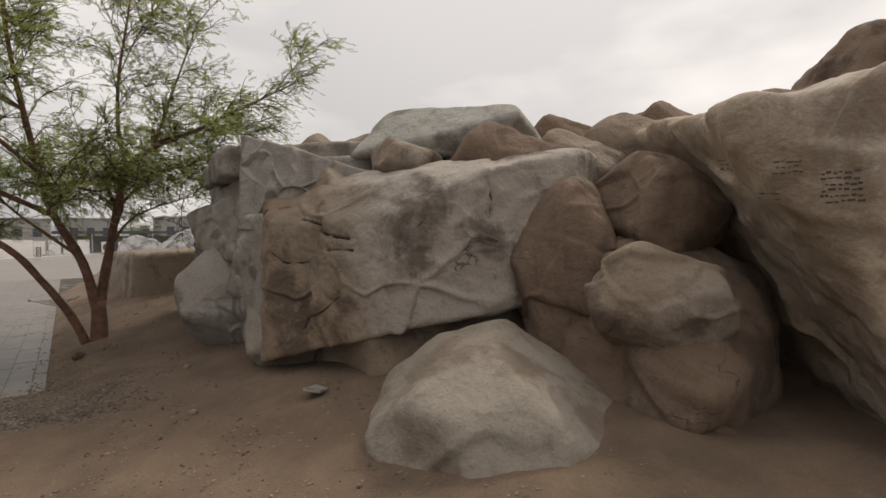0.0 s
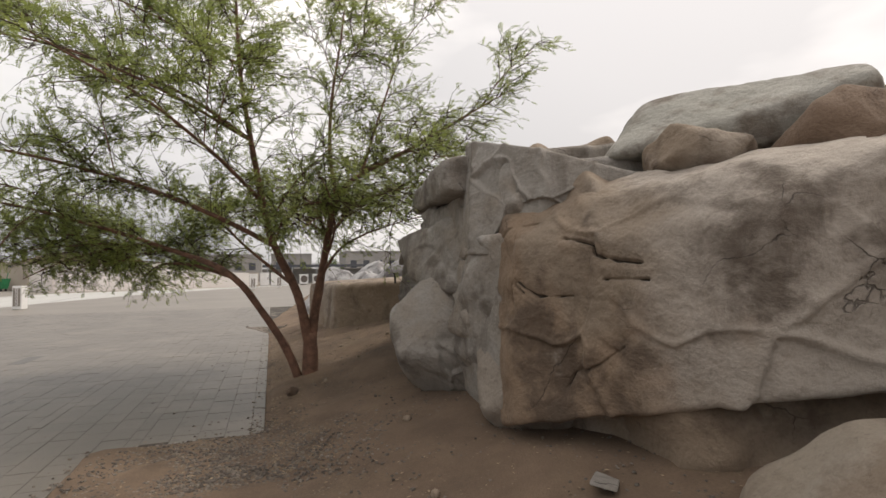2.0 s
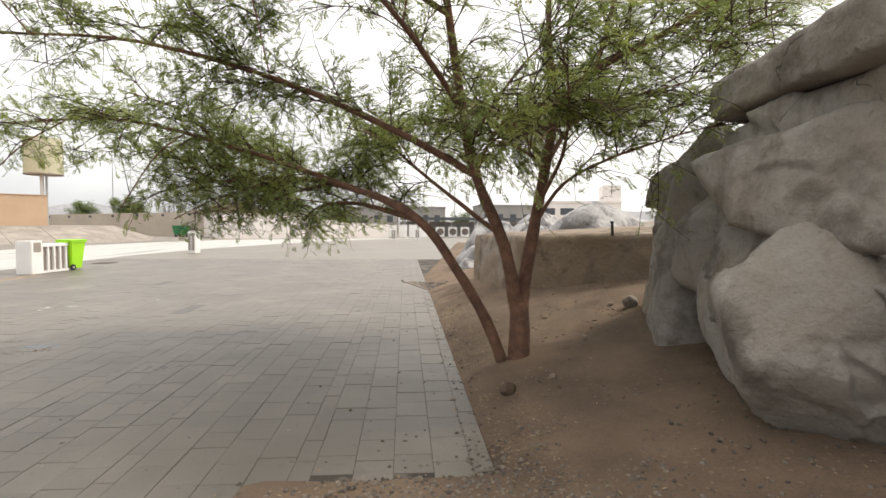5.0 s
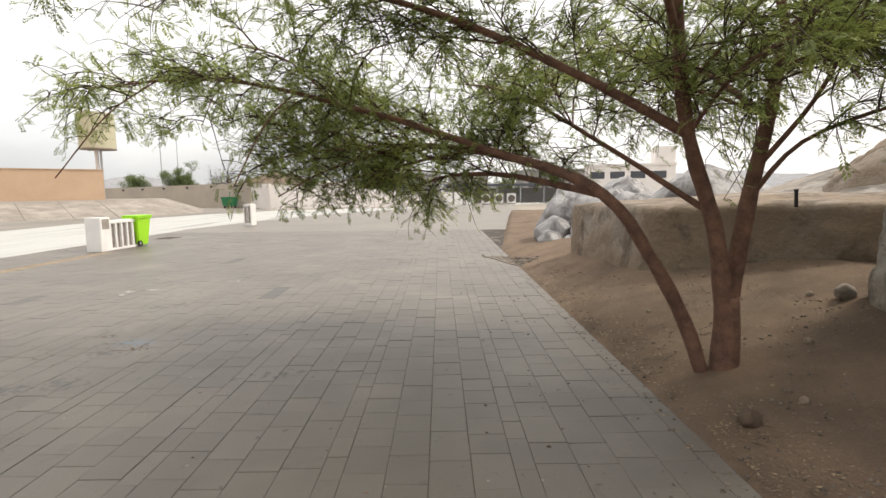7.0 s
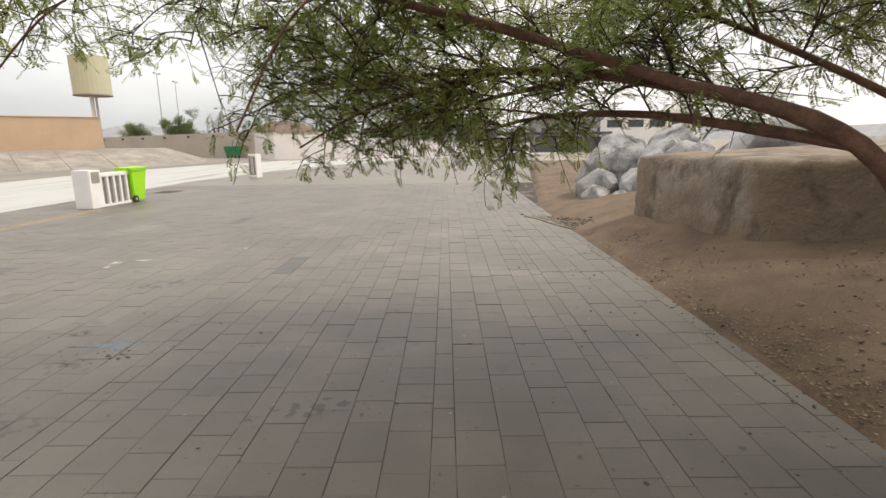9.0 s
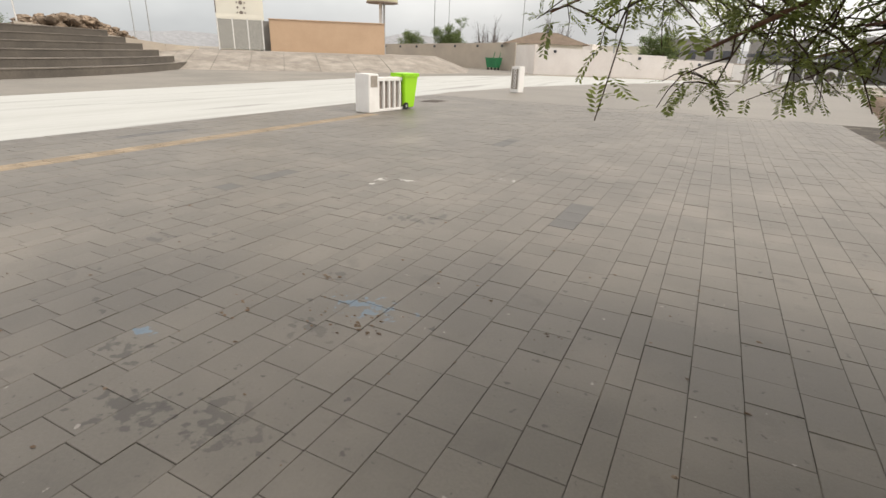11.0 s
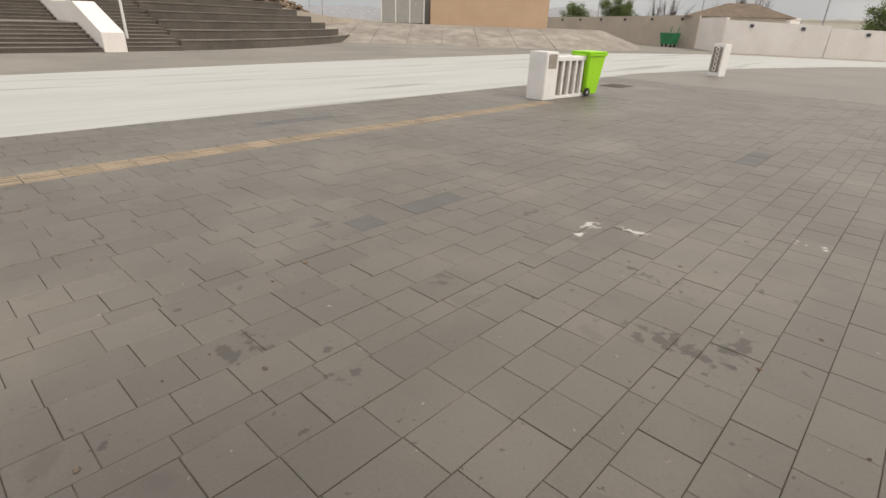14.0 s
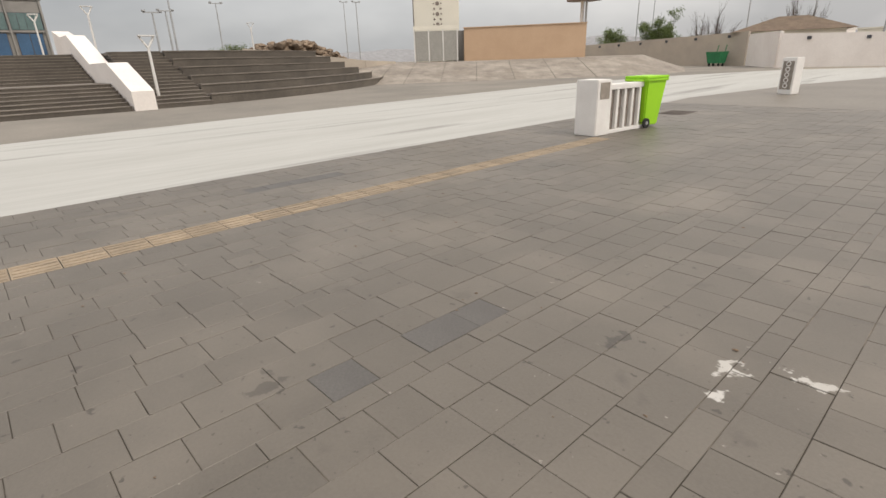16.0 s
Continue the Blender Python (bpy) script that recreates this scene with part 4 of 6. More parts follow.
# ---- tree ----
trnd = random.Random(12)


def spline(pts, step=0.12):
    """Points along a smooth curve through pts."""
    pts = [Vector(p) for p in pts]
    ext = [pts[0] * 2 - pts[1]] + pts + [pts[-1] * 2 - pts[-2]]
    out = []
    for i in range(1, len(ext) - 2):
        a, b, c, d = ext[i - 1:i + 3]
        n_ = max(2, int((c - b).length / step))
        for k_ in range(n_):
            t = k_ / n_
            out.append(0.5 * ((2 * b) + (c - a) * t + (2 * a - 5 * b + 4 * c - d) * t * t + (3 * b - 3 * c + d - a) * t ** 3))
    return out + [pts[-1]]


def tube(path, r0, r1, segs, verts, faces, knobs=0.0):
    o = len(verts)
    n_ = len(path)
    for i, p in enumerate(path):
        d = (path[min(i + 1, n_ - 1)] - path[max(i - 1, 0)])
        d = d.normalized() if d.length > 1e-6 else Vector((0, 0, 1))
        s = d.cross(Vector((0.3, 0.9, 0.1))).normalized()
        t = d.cross(s)
        r = r0 + (r1 - r0) * (i / max(1, n_ - 1)) ** 0.8
        for k_ in range(segs):
            a = 2 * math.pi * k_ / segs
            rr = r * (1 + knobs * noise.noise(Vector((p.x * 9 + math.cos(a) * 1.5, p.y * 9 + math.sin(a) * 1.5, p.z * 3))))
            verts.append(p + s * math.cos(a) * rr + t * math.sin(a) * rr)
    for i in range(n_ - 1):
        for k_ in range(segs):
            k2 = (k_ + 1) % segs
            faces.append((o + i * segs + k_, o + i * segs + k2, o + (i + 1) * segs + k2, o + (i + 1) * segs + k_))
    faces.append(tuple(o + (n_ - 1) * segs + k_ for k_ in range(segs)))


def frond(base, way, length, verts, faces, wind):
    """A feathery compound leaf: paired slim leaflets along a drooping stalk."""
    side = way.cross(Vector((trnd.uniform(-0.3, 0.3), trnd.uniform(-0.3, 0.3), 1)))
    if side.length < 1e-3:
        side = Vector((1, 0, 0))
    side.normalize()
    p, d = base.copy(), way.copy()
    n_ = 8
    for i in range(n_):
        d = (d + wind * 0.10 + Vector((0, 0, -0.06))).normalized()
        p = p + d * length / n_
        for sg in (-1, 1):
            ln = length * trnd.uniform(0.2, 0.36) * (1 - 0.45 * abs(i / n_ - 0.4))
            w_ = (side * sg + d * 0.75 + Vector((0, 0, trnd.uniform(-0.35, 0.15)))).normalized()
            q = d.cross(w_).normalized().cross(w_) * ln * 0.19
            o = len(verts)
            verts.extend((p, p + w_ * ln * 0.5 + q, p + w_ * ln, p + w_ * ln * 0.5 - q))
            faces.append((o, o + 1, o + 2, o + 3))


TREE_LIMBS = [  # path, radius at foot and tip, how leafy
    ([(3.0, 3.5, 0.05), (2.80, 3.46, 0.55), (2.5, 3.4, 1.05), (2.15, 3.4, 1.5), (1.6, 3.8, 1.78), (0.8, 4.6, 1.97), (-0.2, 5.4, 2.0), (-1.3, 6.2, 1.95)], 0.060, 0.006, 0.35),
    ([(2.15, 3.4, 1.5), (1.5, 4.3, 1.68), (0.95, 5.3, 1.68), (0.5, 6.2, 1.5)], 0.032, 0.008, 0.1),
    ([(1.6, 3.8, 1.78), (0.4, 4.1, 2.2), (-1.0, 4.4, 2.55), (-2.4, 4.7, 2.55)], 0.032, 0.008, 0.15),
    ([(3.12, 3.47, 0.0), (3.13, 3.47, 0.35), (3.12, 3.47, 0.72)], 0.115, 0.088, 2.0),
    ([(3.10, 3.46, 0.62), (2.96, 3.38, 1.25), (2.66, 3.22, 1.9), (2.52, 3.1, 2.45), (2.38, 2.95, 3.2), (2.25, 2.85, 4.1), (2.2, 2.8, 5.2)], 0.070, 0.012, 0.28),
    ([(2.66, 3.22, 1.9), (2.0, 3.2, 2.25), (1.0, 3.1, 2.65), (-0.2, 3.1, 2.95), (-1.5, 3.3, 3.05)], 0.036, 0.008, 0.2),
    ([(2.52, 3.1, 2.45), (2.0, 2.4, 2.9), (1.4, 1.8, 3.3), (0.7, 1.3, 3.6)], 0.030, 0.008, 0.15),
    ([(2.38, 2.95, 3.2), (1.6, 3.3, 3.8), (0.6, 3.7, 4.3), (-0.4, 4.0, 4.6)], 0.028, 0.007, 0.15),
    ([(3.14, 3.48, 0.62), (3.26, 3.5, 1.4), (3.38, 3.5, 2.05), (3.50, 3.52, 2.6), (3.85, 3.5, 2.95), (4.5, 3.35, 3.3), (5.3, 3.15, 3.8), (6.0, 2.97, 4.22)], 0.072, 0.008, 0.34),
    ([(3.50, 3.52, 2.6), (3.42, 3.6, 3.2), (3.45, 3.7, 4.0), (3.6, 3.8, 5.0), (3.7, 3.9, 5.8)], 0.036, 0.008, 0.25),
    ([(3.85, 3.5, 2.95), (4.1, 3.7, 3.7), (4.4, 3.8, 4.6), (4.6, 3.9, 5.2)], 0.026, 0.007, 0.15),
    ([(3.26, 3.5, 1.45), (3.5, 3.3, 1.85), (3.81, 2.85, 2.05), (4.1, 2.45, 2.15)], 0.022, 0.006, 0.35),
    ([(3.38, 3.5, 2.05), (3.2, 4.3, 2.6), (2.9, 5.3, 3.0), (2.5, 6.3, 3.1)], 0.030, 0.008, 0.2),
    ([(2.93, 3.36, 1.35), (2.3, 3.9, 1.9), (1.7, 4.9, 2.5), (1.2, 5.9, 2.8)], 0.026, 0.007, 0.3),
    ([(3.38, 3.5, 2.05), (3.85, 4.2, 2.55), (4.5, 5.0, 2.95), (5.1, 5.8, 3.2)], 0.03, 0.007, 0.2),
    ([(3.45, 3.6, 2.4), (4.0, 3.2, 2.6), (4.7, 2.8, 2.75)], 0.02, 0.006, 0.2),
    ([(4.5, 3.35, 3.3), (5.0, 3.6, 3.3), (5.6, 3.8, 3.4)], 0.016, 0.005, 0.1),
    ([(2.66, 3.22, 1.9), (2.75, 2.9, 2.2), (2.9, 2.7, 2.35), (3.2, 2.5, 2.4)], 0.018, 0.005, 0.1),
    ([(3.38, 3.5, 2.05), (3.1, 3.9, 2.3), (2.85, 4.3, 2.4), (2.6, 4.7, 2.45)], 0.018, 0.005, 0.1),
    ([(0.8, 4.6, 1.97), (0.3, 4.8, 1.9), (-0.25, 4.85, 1.72), (-0.65, 4.8, 1.5)], 0.02, 0.006, 0.05),
    ([(1.2, 4.15, 1.88), (0.6, 4.9, 1.8), (0.15, 5.4, 1.62), (-0.2, 5.8, 1.5)], 0.02, 0.006, 0.1),
    ([(2.38, 2.95, 3.2), (1.5, 2.6, 3.6), (0.6, 2.4, 3.9), (-0.4, 2.3, 4.0)], 0.024, 0.006, 0.15),
    ([(2.25, 2.85, 4.1), (1.4, 3.0, 4.6), (0.5, 3.2, 5.0)], 0.02, 0.006, 0.15),
    ([(3.33, 3.5, 1.7), (3.42, 3.1, 2.1), (3.3, 2.6, 2.5), (3.1, 2.2, 2.75)], 0.022, 0.006, 0.3),
]
wood_v, wood_f, twig_v, twig_f, leaf_v, leaf_f = [], [], [], [], [], []
WIND = Vector((0.5, -0.35, 0.05))


def leafy_branch(start, way, bl, thick):
    """A thin branch with twigs and feathery leaves."""
    mid = start + way * bl * 0.5 + Vector((0, 0, 0.05))
    end = start + way * bl + Vector((0, 0, -0.10 * bl)) + WIND * 0.08
    if end.z < 1.13 + 0.2 * (end.x < 0.2) + 0.35 * (end.x < -0.95) + 0.3 * (end.x < -1.3):
        return
    if end.x < 0.6 and end.y < 4.3 and end.z < 2.1:
        return
    bp = spline((start, mid, end), 0.10)
    tube(bp, thick, 0.003, 5, twig_v, twig_f)
    for t_ in range(int(bl * 15) + 3):
        j = trnd.randrange(max(1, len(bp) // 5), len(bp))
        q = bp[j]
        w2 = (way * 0.8 + Vector((trnd.gauss(0, 0.8), trnd.gauss(0, 0.8), trnd.gauss(-0.05, 0.5))) + WIND * 0.3).normalized()
        tl = trnd.uniform(0.18, 0.52)
        sweep = Vector((trnd.gauss(0, 0.05), trnd.gauss(0, 0.05), trnd.uniform(0.0, 0.07))) * tl * 2
        e2 = q + w2 * tl + WIND * tl * 0.12 + Vector((0, 0, -0.05))
        if e2.z < 1.05 + 0.2 * (e2.x < 0.2) + 0.35 * (e2.x < -0.95) + 0.3 * (e2.x < -1.3):
            continue
        tube(spline((q, q + w2 * tl * 0.5 + sweep, e2), 0.12), 0.0046, 0.0018, 4, twig_v, twig_f)
        fronds = 5 if e2.x > 2.6 else 6
        for l_ in range(fronds):
            s0 = q.lerp(e2, (l_ + 0.8) / fronds)
            w3 = (w2 * 0.6 + Vector((trnd.gauss(0, 0.7), trnd.gauss(0, 0.7), trnd.gauss(0.1, 0.5))) + WIND * 0.55).normalized()
            frond(s0, w3, trnd.uniform(0.075, 0.14), leaf_v, leaf_f, WIND)


def side_way(d, spread):
    out = Vector((trnd.gauss(-0.1, 1), trnd.gauss(0, 1), trnd.gauss(0.12, 0.55)))
    out = (out - d * out.dot(d) * 0.6).normalized()
    return (d * 0.75 + out * spread).normalized()


for limb, (path, r0, r1, bare) in enumerate(TREE_LIMBS):
    lush = {0: 6.0, 1: 4.5, 2: 8.5, 6: 6.0, 19: 8.0, 20: 6.5, 21: 2.5, 22: 4.0}.get(limb, 7.0)
    sp = spline(path)
    tube(sp, r0, r1, 10, wood_v, wood_f, 0.22)
    if bare > 1:
        continue
    length = sum((sp[i + 1] - sp[i]).length for i in range(len(sp) - 1))
    carriers = [(sp, bare, r0, r1)]
    # sub-limbs that fill the crown
    for k_ in range(int(length * (1 - bare) * 1.4)):
        f = bare + (1 - bare) * trnd.uniform(0.05, 0.95)
        i = min(int(f * (len(sp) - 1)), len(sp) - 2)
        d = (sp[i + 1] - sp[i]).normalized()
        way = side_way(d, 0.9)
        ln = trnd.uniform(0.8, 1.5)
        if sp[i].z + way.z * ln < 1.45:
            continue
        sub = spline((sp[i], sp[i] + way * ln * 0.5 + Vector((0, 0, 0.08)), sp[i] + way * ln + Vector((0, 0, -0.05))))
        tube(sub, max(0.008, r0 * 0.3 * (1.1 - f)), 0.005, 6, wood_v, wood_f, 0.1)
        carriers.append((sub, 0.25, 0.012, 0.005))
    for line, b0, ra, rb in carriers:
        ll = sum((line[i + 1] - line[i]).length for i in range(len(line) - 1))
        count = int(ll * (1 - b0) * lush)
        for b_ in range(count):
            f = b0 + (1 - b0) * (b_ + trnd.random()) / count
            i = min(int(f * (len(line) - 1)), len(line) - 2)
            leafy_branch(line[i], side_way((line[i + 1] - line[i]).normalized(), 1.0), trnd.uniform(0.35, 0.8) * (1.15 - 0.4 * f), 0.007)
tree = thing("tree", "spreading acacia-like tree with forked red-brown stems", "tree", 3.05, 3.48, 0.1)


def hang(name, v, f, mat, par, sm, label=""):
    base = Vector(par.matrix_world.translation)
    ob = new(name, mesh_of(name, [Vector(p) - base for p in v], f, mat, sm))
    ob.parent = par
    if label:
        tagged(ob, label)
    return ob


hang("trunk", wood_v, wood_f, BARK, tree, True)
tagged(hang("twig_spray", twig_v, twig_f, TWIG, tree, False, "fine brown twigs"), kind="stuff")
hang("crown", leaf_v, leaf_f, LEAF, tree, False, "feathery grey-green compound leaves")

# ---- gravel, litter, small stones ----
srnd = random.Random(8)


def scatter(name, label, category, count, place, size, mat, flat):
    v, f = [], []
    for k_ in range(count):
        x, y = place()
        if x < edge_x(y) - 0.15 and srnd.random() < 0.93:
            continue
        z = dirt_z(x, y) + 0.012 if x > edge_x(y) else 0.002
        s = srnd.uniform(*size)
        a, o = srnd.uniform(0, 6.28), len(v)
        tl = srnd.uniform(-0.5, 0.5)
        if flat:
            l_, w_ = s, s * srnd.uniform(0.3, 0.6)
            for dx, dy, dz in ((-l_, 0, 0), (0, -w_, 0.3 * w_), (l_, 0, 0.2 * l_), (0, w_, 0.4 * w_)):
                v.append((x + dx * math.cos(a) - dy * math.sin(a), y + dx * math.sin(a) + dy * math.cos(a), z + abs(dz) + 0.004 + dx * tl * 0.2))
            f.append((o, o + 1, o + 2, o + 3))
        else:
            for dx, dy, dz in ((-1, -0.8, -0.4), (0.9, -0.9, -0.4), (1, 0.8, -0.4), (-0.8, 1, -0.4), (-0.6, -0.5, 0.5), (0.5, -0.6, 0.6), (0.6, 0.4, 0.45), (-0.5, 0.6, 0.55)):
                j = srnd.uniform(0.75, 1.2)
                v.append((x + (dx * math.cos(a) - dy * math.sin(a)) * s * j, y + (dx * math.sin(a) + dy * math.cos(a)) * s * j, z + dz * s * 0.8 * j))
            f += [tuple(o + i for i in q) for q in ((0, 1, 5, 4), (1, 2, 6, 5), (2, 3, 7, 6), (3, 0, 4, 7), (4, 5, 6, 7))]
    return tagged(new(name, mesh_of(name, v, f, mat)), label, category, kind="stuff")


scatter("gravel", "loose grey gravel at the plaza's corner", "gravel", 4600, lambda: (srnd.gauss(2.3, 0.55), srnd.gauss(0.75, 0.55)), (0.004, 0.017), GRAVEL, False)
scatter("gravel", "loose gravel on the brown dirt", "gravel", 5200, lambda: (srnd.uniform(1.2, 5.0), srnd.uniform(-5, 9)), (0.003, 0.014), GRAVEL, False)
scatter("leaf_litter", "dry leaves along the plaza's edge", "leaf litter", 3400, lambda: (2.62 + abs(srnd.gauss(0.12, 0.22)), srnd.uniform(0.3, 9.5)), (0.006, 0.02), LEAF_LITTER, True)
scatter("leaf_litter", "dry leaves strewn on the dirt", "leaf litter", 7000, lambda: (srnd.uniform(1.3, 5.2), srnd.uniform(-4.6, 8.5)), (0.005, 0.020), LEAF_LITTER, True)
scatter("gravel", "grey rubble patch at the plaza's edge", "gravel", 500, lambda: (lambda f_: (2.05 + 0.6 * f_ + srnd.gauss(0.1, 0.13), 11.5 - 1.4 * f_ + srnd.gauss(0, 0.12)))(srnd.random()), (0.012, 0.045), GRAVEL, False)
patch = [(1.95, 11.55), (2.2, 11.0), (2.35, 10.45), (2.55, 9.95), (2.85, 10.2), (2.75, 10.9), (2.4, 11.6)]
tagged(part("broken_kerb", prism(patch, -0.02, 0.012), GRAVEL), "broken grey patch at the plaza's edge", "rubble", kind="structure")
debris_v, debris_f = [], []
for x, y, sp_, cnt in ((-2.5, 4.93, 0.03, 4), (-2.2, 4.7, 0.05, 8), (-2.07, 4.69, 0.05, 8), (-2.11, 4.82, 0.04, 5), (-2.7, 5.13, 0.06, 9), (-2.84, 4.5, 0.07, 9), (-2.39, 4.58, 0.08, 10), (-1.14, 5.13, 0.04, 4), (-1.59, 5.35, 0.05, 3), (-3.0, 5.5, 4.0, 260)):
    for k_ in range(cnt):
        px_, py_, s_ = x + srnd.gauss(0, sp_), y + srnd.gauss(0, sp_), srnd.uniform(0.003, 0.013)
        if px_ > 2.4 or px_ < -9.5:
            continue
        a, o = srnd.uniform(0, 6.28), len(debris_v)
        for j_ in range(5):
            b_ = a + j_ * 1.257
            r_ = s_ * srnd.uniform(0.6, 1.5)
            debris_v.append((px_ + math.cos(b_) * r_ * 1.4, py_ + math.sin(b_) * r_, 0.002))
        debris_v.append((px_, py_, 0.002 + s_ * 0.5))
        debris_f += [(o + j_, o + (j_ + 1) % 5, o + 5) for j_ in range(5)]
tagged(new("debris", mesh_of("debris", debris_v, debris_f, ROCK_BROWN)), "small dark crumbs strewn on the pavers", "debris", kind="stuff")
for k_ in range(10):
    x, y = srnd.uniform(2.75, 4.6), srnd.uniform(-1.0, 6.5)
    s = srnd.uniform(0.015, 0.035)
    boulder("small tan pebble lying on the dirt", (x, y, dirt_z(x, y) + s * 0.7), (s * 1.3, s, s * 0.8), srnd.uniform(0, 180), ROCK_TAN, 200 + k_, detail=2, name="pebble", lump=0.004, groove=0.0, cell_depth=0.0, fine=0.002, group="pebbles on the dirt")

# ---- street things ----


def rack():
    r = thing("bicycle_rack", "white concrete rack with brown slots beside a bin", "rack", -8.42, 13.45, 0, -5)
    b = box(-0.24, 0.24, 0.0, 0.42, 0, 1.0, 0.015)
    part("pillar", b, WHITE_PAINT, r)
    part("niche", box(0.225, 0.246, 0.08, 0.36, 0.66, 0.95, 0.004), EMBANK, r, "grey niche in the pillar")
    part("top_rail", box(-0.02, 0.20, 0.422, 1.72, 0.80, 0.90, 0.01), WHITE_PAINT, r)
    part("bottom_rail", box(-0.02, 0.20, 0.422, 1.72, 0.0, 0.07, 0.01), WHITE_PAINT, r)
    for k2 in range(6):
        y0 = 0.424 + k2 * 0.2435
        part("upright", box(-0.017, 0.197, y0, y0 + 0.075, 0.072, 0.798, 0.008), WHITE_PAINT, r)
        if k2 < 5:
            part("slot_panel", box(0.05, 0.13, y0 + 0.077, y0 + 0.2415, 0.073, 0.797), SLOT, r, "brown recessed slot")
            part("bolt", rod((0.125, y0 + 0.16, 0.45), (0.145, y0 + 0.16, 0.45), 0.018, segs=8), BLACK, r)
    return r


rk = rack()
rk.scale = (0.93, 0.93, 0.93)


def wheelie_bin(x, y, rz):
    b = thing("wheelie_bin", "lime green plastic wheelie bin with lid closed", "bin", x, y, 0, rz)
    bm = bmesh.new()
    lo = [(-0.20, -0.24), (0.20, -0.24), (0.20, 0.22), (-0.20, 0.22)]
    hi = [(-0.28, -0.34), (0.28, -0.34), (0.28, 0.32), (-0.28, 0.32)]
    a = [bm.verts.new((p[0], p[1], 0.04)) for p in lo]
    c = [bm.verts.new((p[0], p[1], 0.96)) for p in hi]
    bm.faces.new(a[::-1])
    bm.faces.new(c)
    for i in range(4):
        bm.faces.new((a[i], a[(i + 1) % 4], c[(i + 1) % 4], c[i]))
    bmesh.ops.bevel(bm, geom=list(bm.edges), offset=0.025, segments=2, affect="EDGES")
    part("body", bm, LIME, b)
    part("rim", box(-0.31, 0.31, -0.37, 0.35, 0.93, 0.975, 0.012), LIME, b)
    part("lid", box(-0.305, 0.305, -0.39, 0.36, 0.978, 1.03, 0.02), LIME, b)
    for i in (-0.2, 0.0, 0.2):
        part("lid_tab", box(i - 0.04, i + 0.04, -0.42, -0.385, 0.96, 1.03, 0.008), LIME, b)
    part("handle", rod((-0.22, 0.40, 0.95), (0.22, 0.40, 0.95), 0.018), LIME, b)
    part("axle", rod((-0.27, 0.22, 0.10), (0.27, 0.22, 0.10), 0.012), IRON, b)
    for i in (-0.275, 0.235):
        wh = part("wheel", rod((i, 0.22, 0.10), (i + 0.045, 0.22, 0.10), 0.10, segs=20), BLACK, b)
        part("hub", rod((i - 0.004, 0.22, 0.10), (i + 0.049, 0.22, 0.10), 0.04, segs=12), POLE_GREY, wh)
    return b


wheelie_bin(-8.22, 15.15, 170).scale = (0.86, 0.86, 0.9)


def bollard(x, y, rz, h=1.05):
    b = thing("signal_box", "white concrete street cabinet with patterned panel", "cabinet", x, y, 0, rz, group="white patterned cabinets on the plaza")
    part("body", box(-0.22, 0.22, -0.18, 0.18, 0, h, 0.015), WHITE_PAINT, b)
    part("panel", box(-0.17, 0.17, -0.19, -0.182, 0.14, h - 0.1, 0.002), EMBANK, b, "grey patterned panel")
    for k2 in range(5):
        z0 = 0.17 + k2 * (h - 0.27) / 5
        ring = part("ornament", rod((0, -0.197, z0 + 0.08), (0, -0.185, z0 + 0.08), 0.075, segs=14), WHITE_PAINT, b)
        part("centre", rod((0, -0.200, z0 + 0.08), (0, -0.196, z0 + 0.08), 0.045, segs=12), SLOT, ring)
    return b


c1 = bollard(-8.2, 24.3, -20)
copy_thing(c1, pose(1.0, 46.2, 0, 0, 0, 0))
copy_thing(c1, pose(3.3, 49.6, 0, 0, 0, 0))
mh = thing("drain_cover", "rusty iron drain cover set in the paving", "drain", -8.68, 17.75, 0.0)
part("frame", box(-0.30, 0.30, -0.42, 0.42, -0.03, 0.008, 0.004), IRON, mh)
for k2 in range(7):
    part("bar", box(-0.25, 0.25, -0.38 + k2 * 0.11, -0.32 + k2 * 0.11, 0.008, 0.014), IRON, mh)

# ---- steps and terraces across the road ----
stairs = thing("staircase", "wide brown-grey stone staircase rising to a terrace", "stairs", kind="structure")
RISE = 0.125
TOP = 17 * RISE
fronts = [-24.95 - k2 * 0.42 for k2 in range(7)] + [-30.5 - k2 * 0.40 for k2 in range(10)]
for k2, x1 in enumerate(fronts):
    z0, z1 = k2 * RISE - 0.1, (k2 + 1) * RISE
    back = fronts[k2 + 1] if k2 < 16 else -34.6
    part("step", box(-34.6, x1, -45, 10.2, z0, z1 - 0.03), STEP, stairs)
    part("nosing", box(back - 0.02, x1 + 0.02, -45, 10.2, z1 - 0.029, z1), STEP_LIP, stairs, "paler top of the step")
tagged(part("terrace", box(-140, -34.61, -60, 19.0, -0.2, TOP - 0.01), EMBANK), "paved terrace above the stairs", "terrace", kind="structure")
narrow = thing("staircase", "narrow flight of stone steps beside the wall", "stairs", kind="structure")
for k2 in range(17):
    x1 = -25.2 - k2 * 0.36
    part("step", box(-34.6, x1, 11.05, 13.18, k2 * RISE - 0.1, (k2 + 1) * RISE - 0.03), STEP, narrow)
    part("nosing", box(x1 - 0.38, x1 + 0.02, 11.05, 13.18, (k2 + 1) * RISE - 0.029, (k2 + 1) * RISE), STEP_LIP, narrow, "paler top of the step")
tiers = thing("seating_terrace", "curving tall brown stone seating tiers", "terrace", kind="structure")
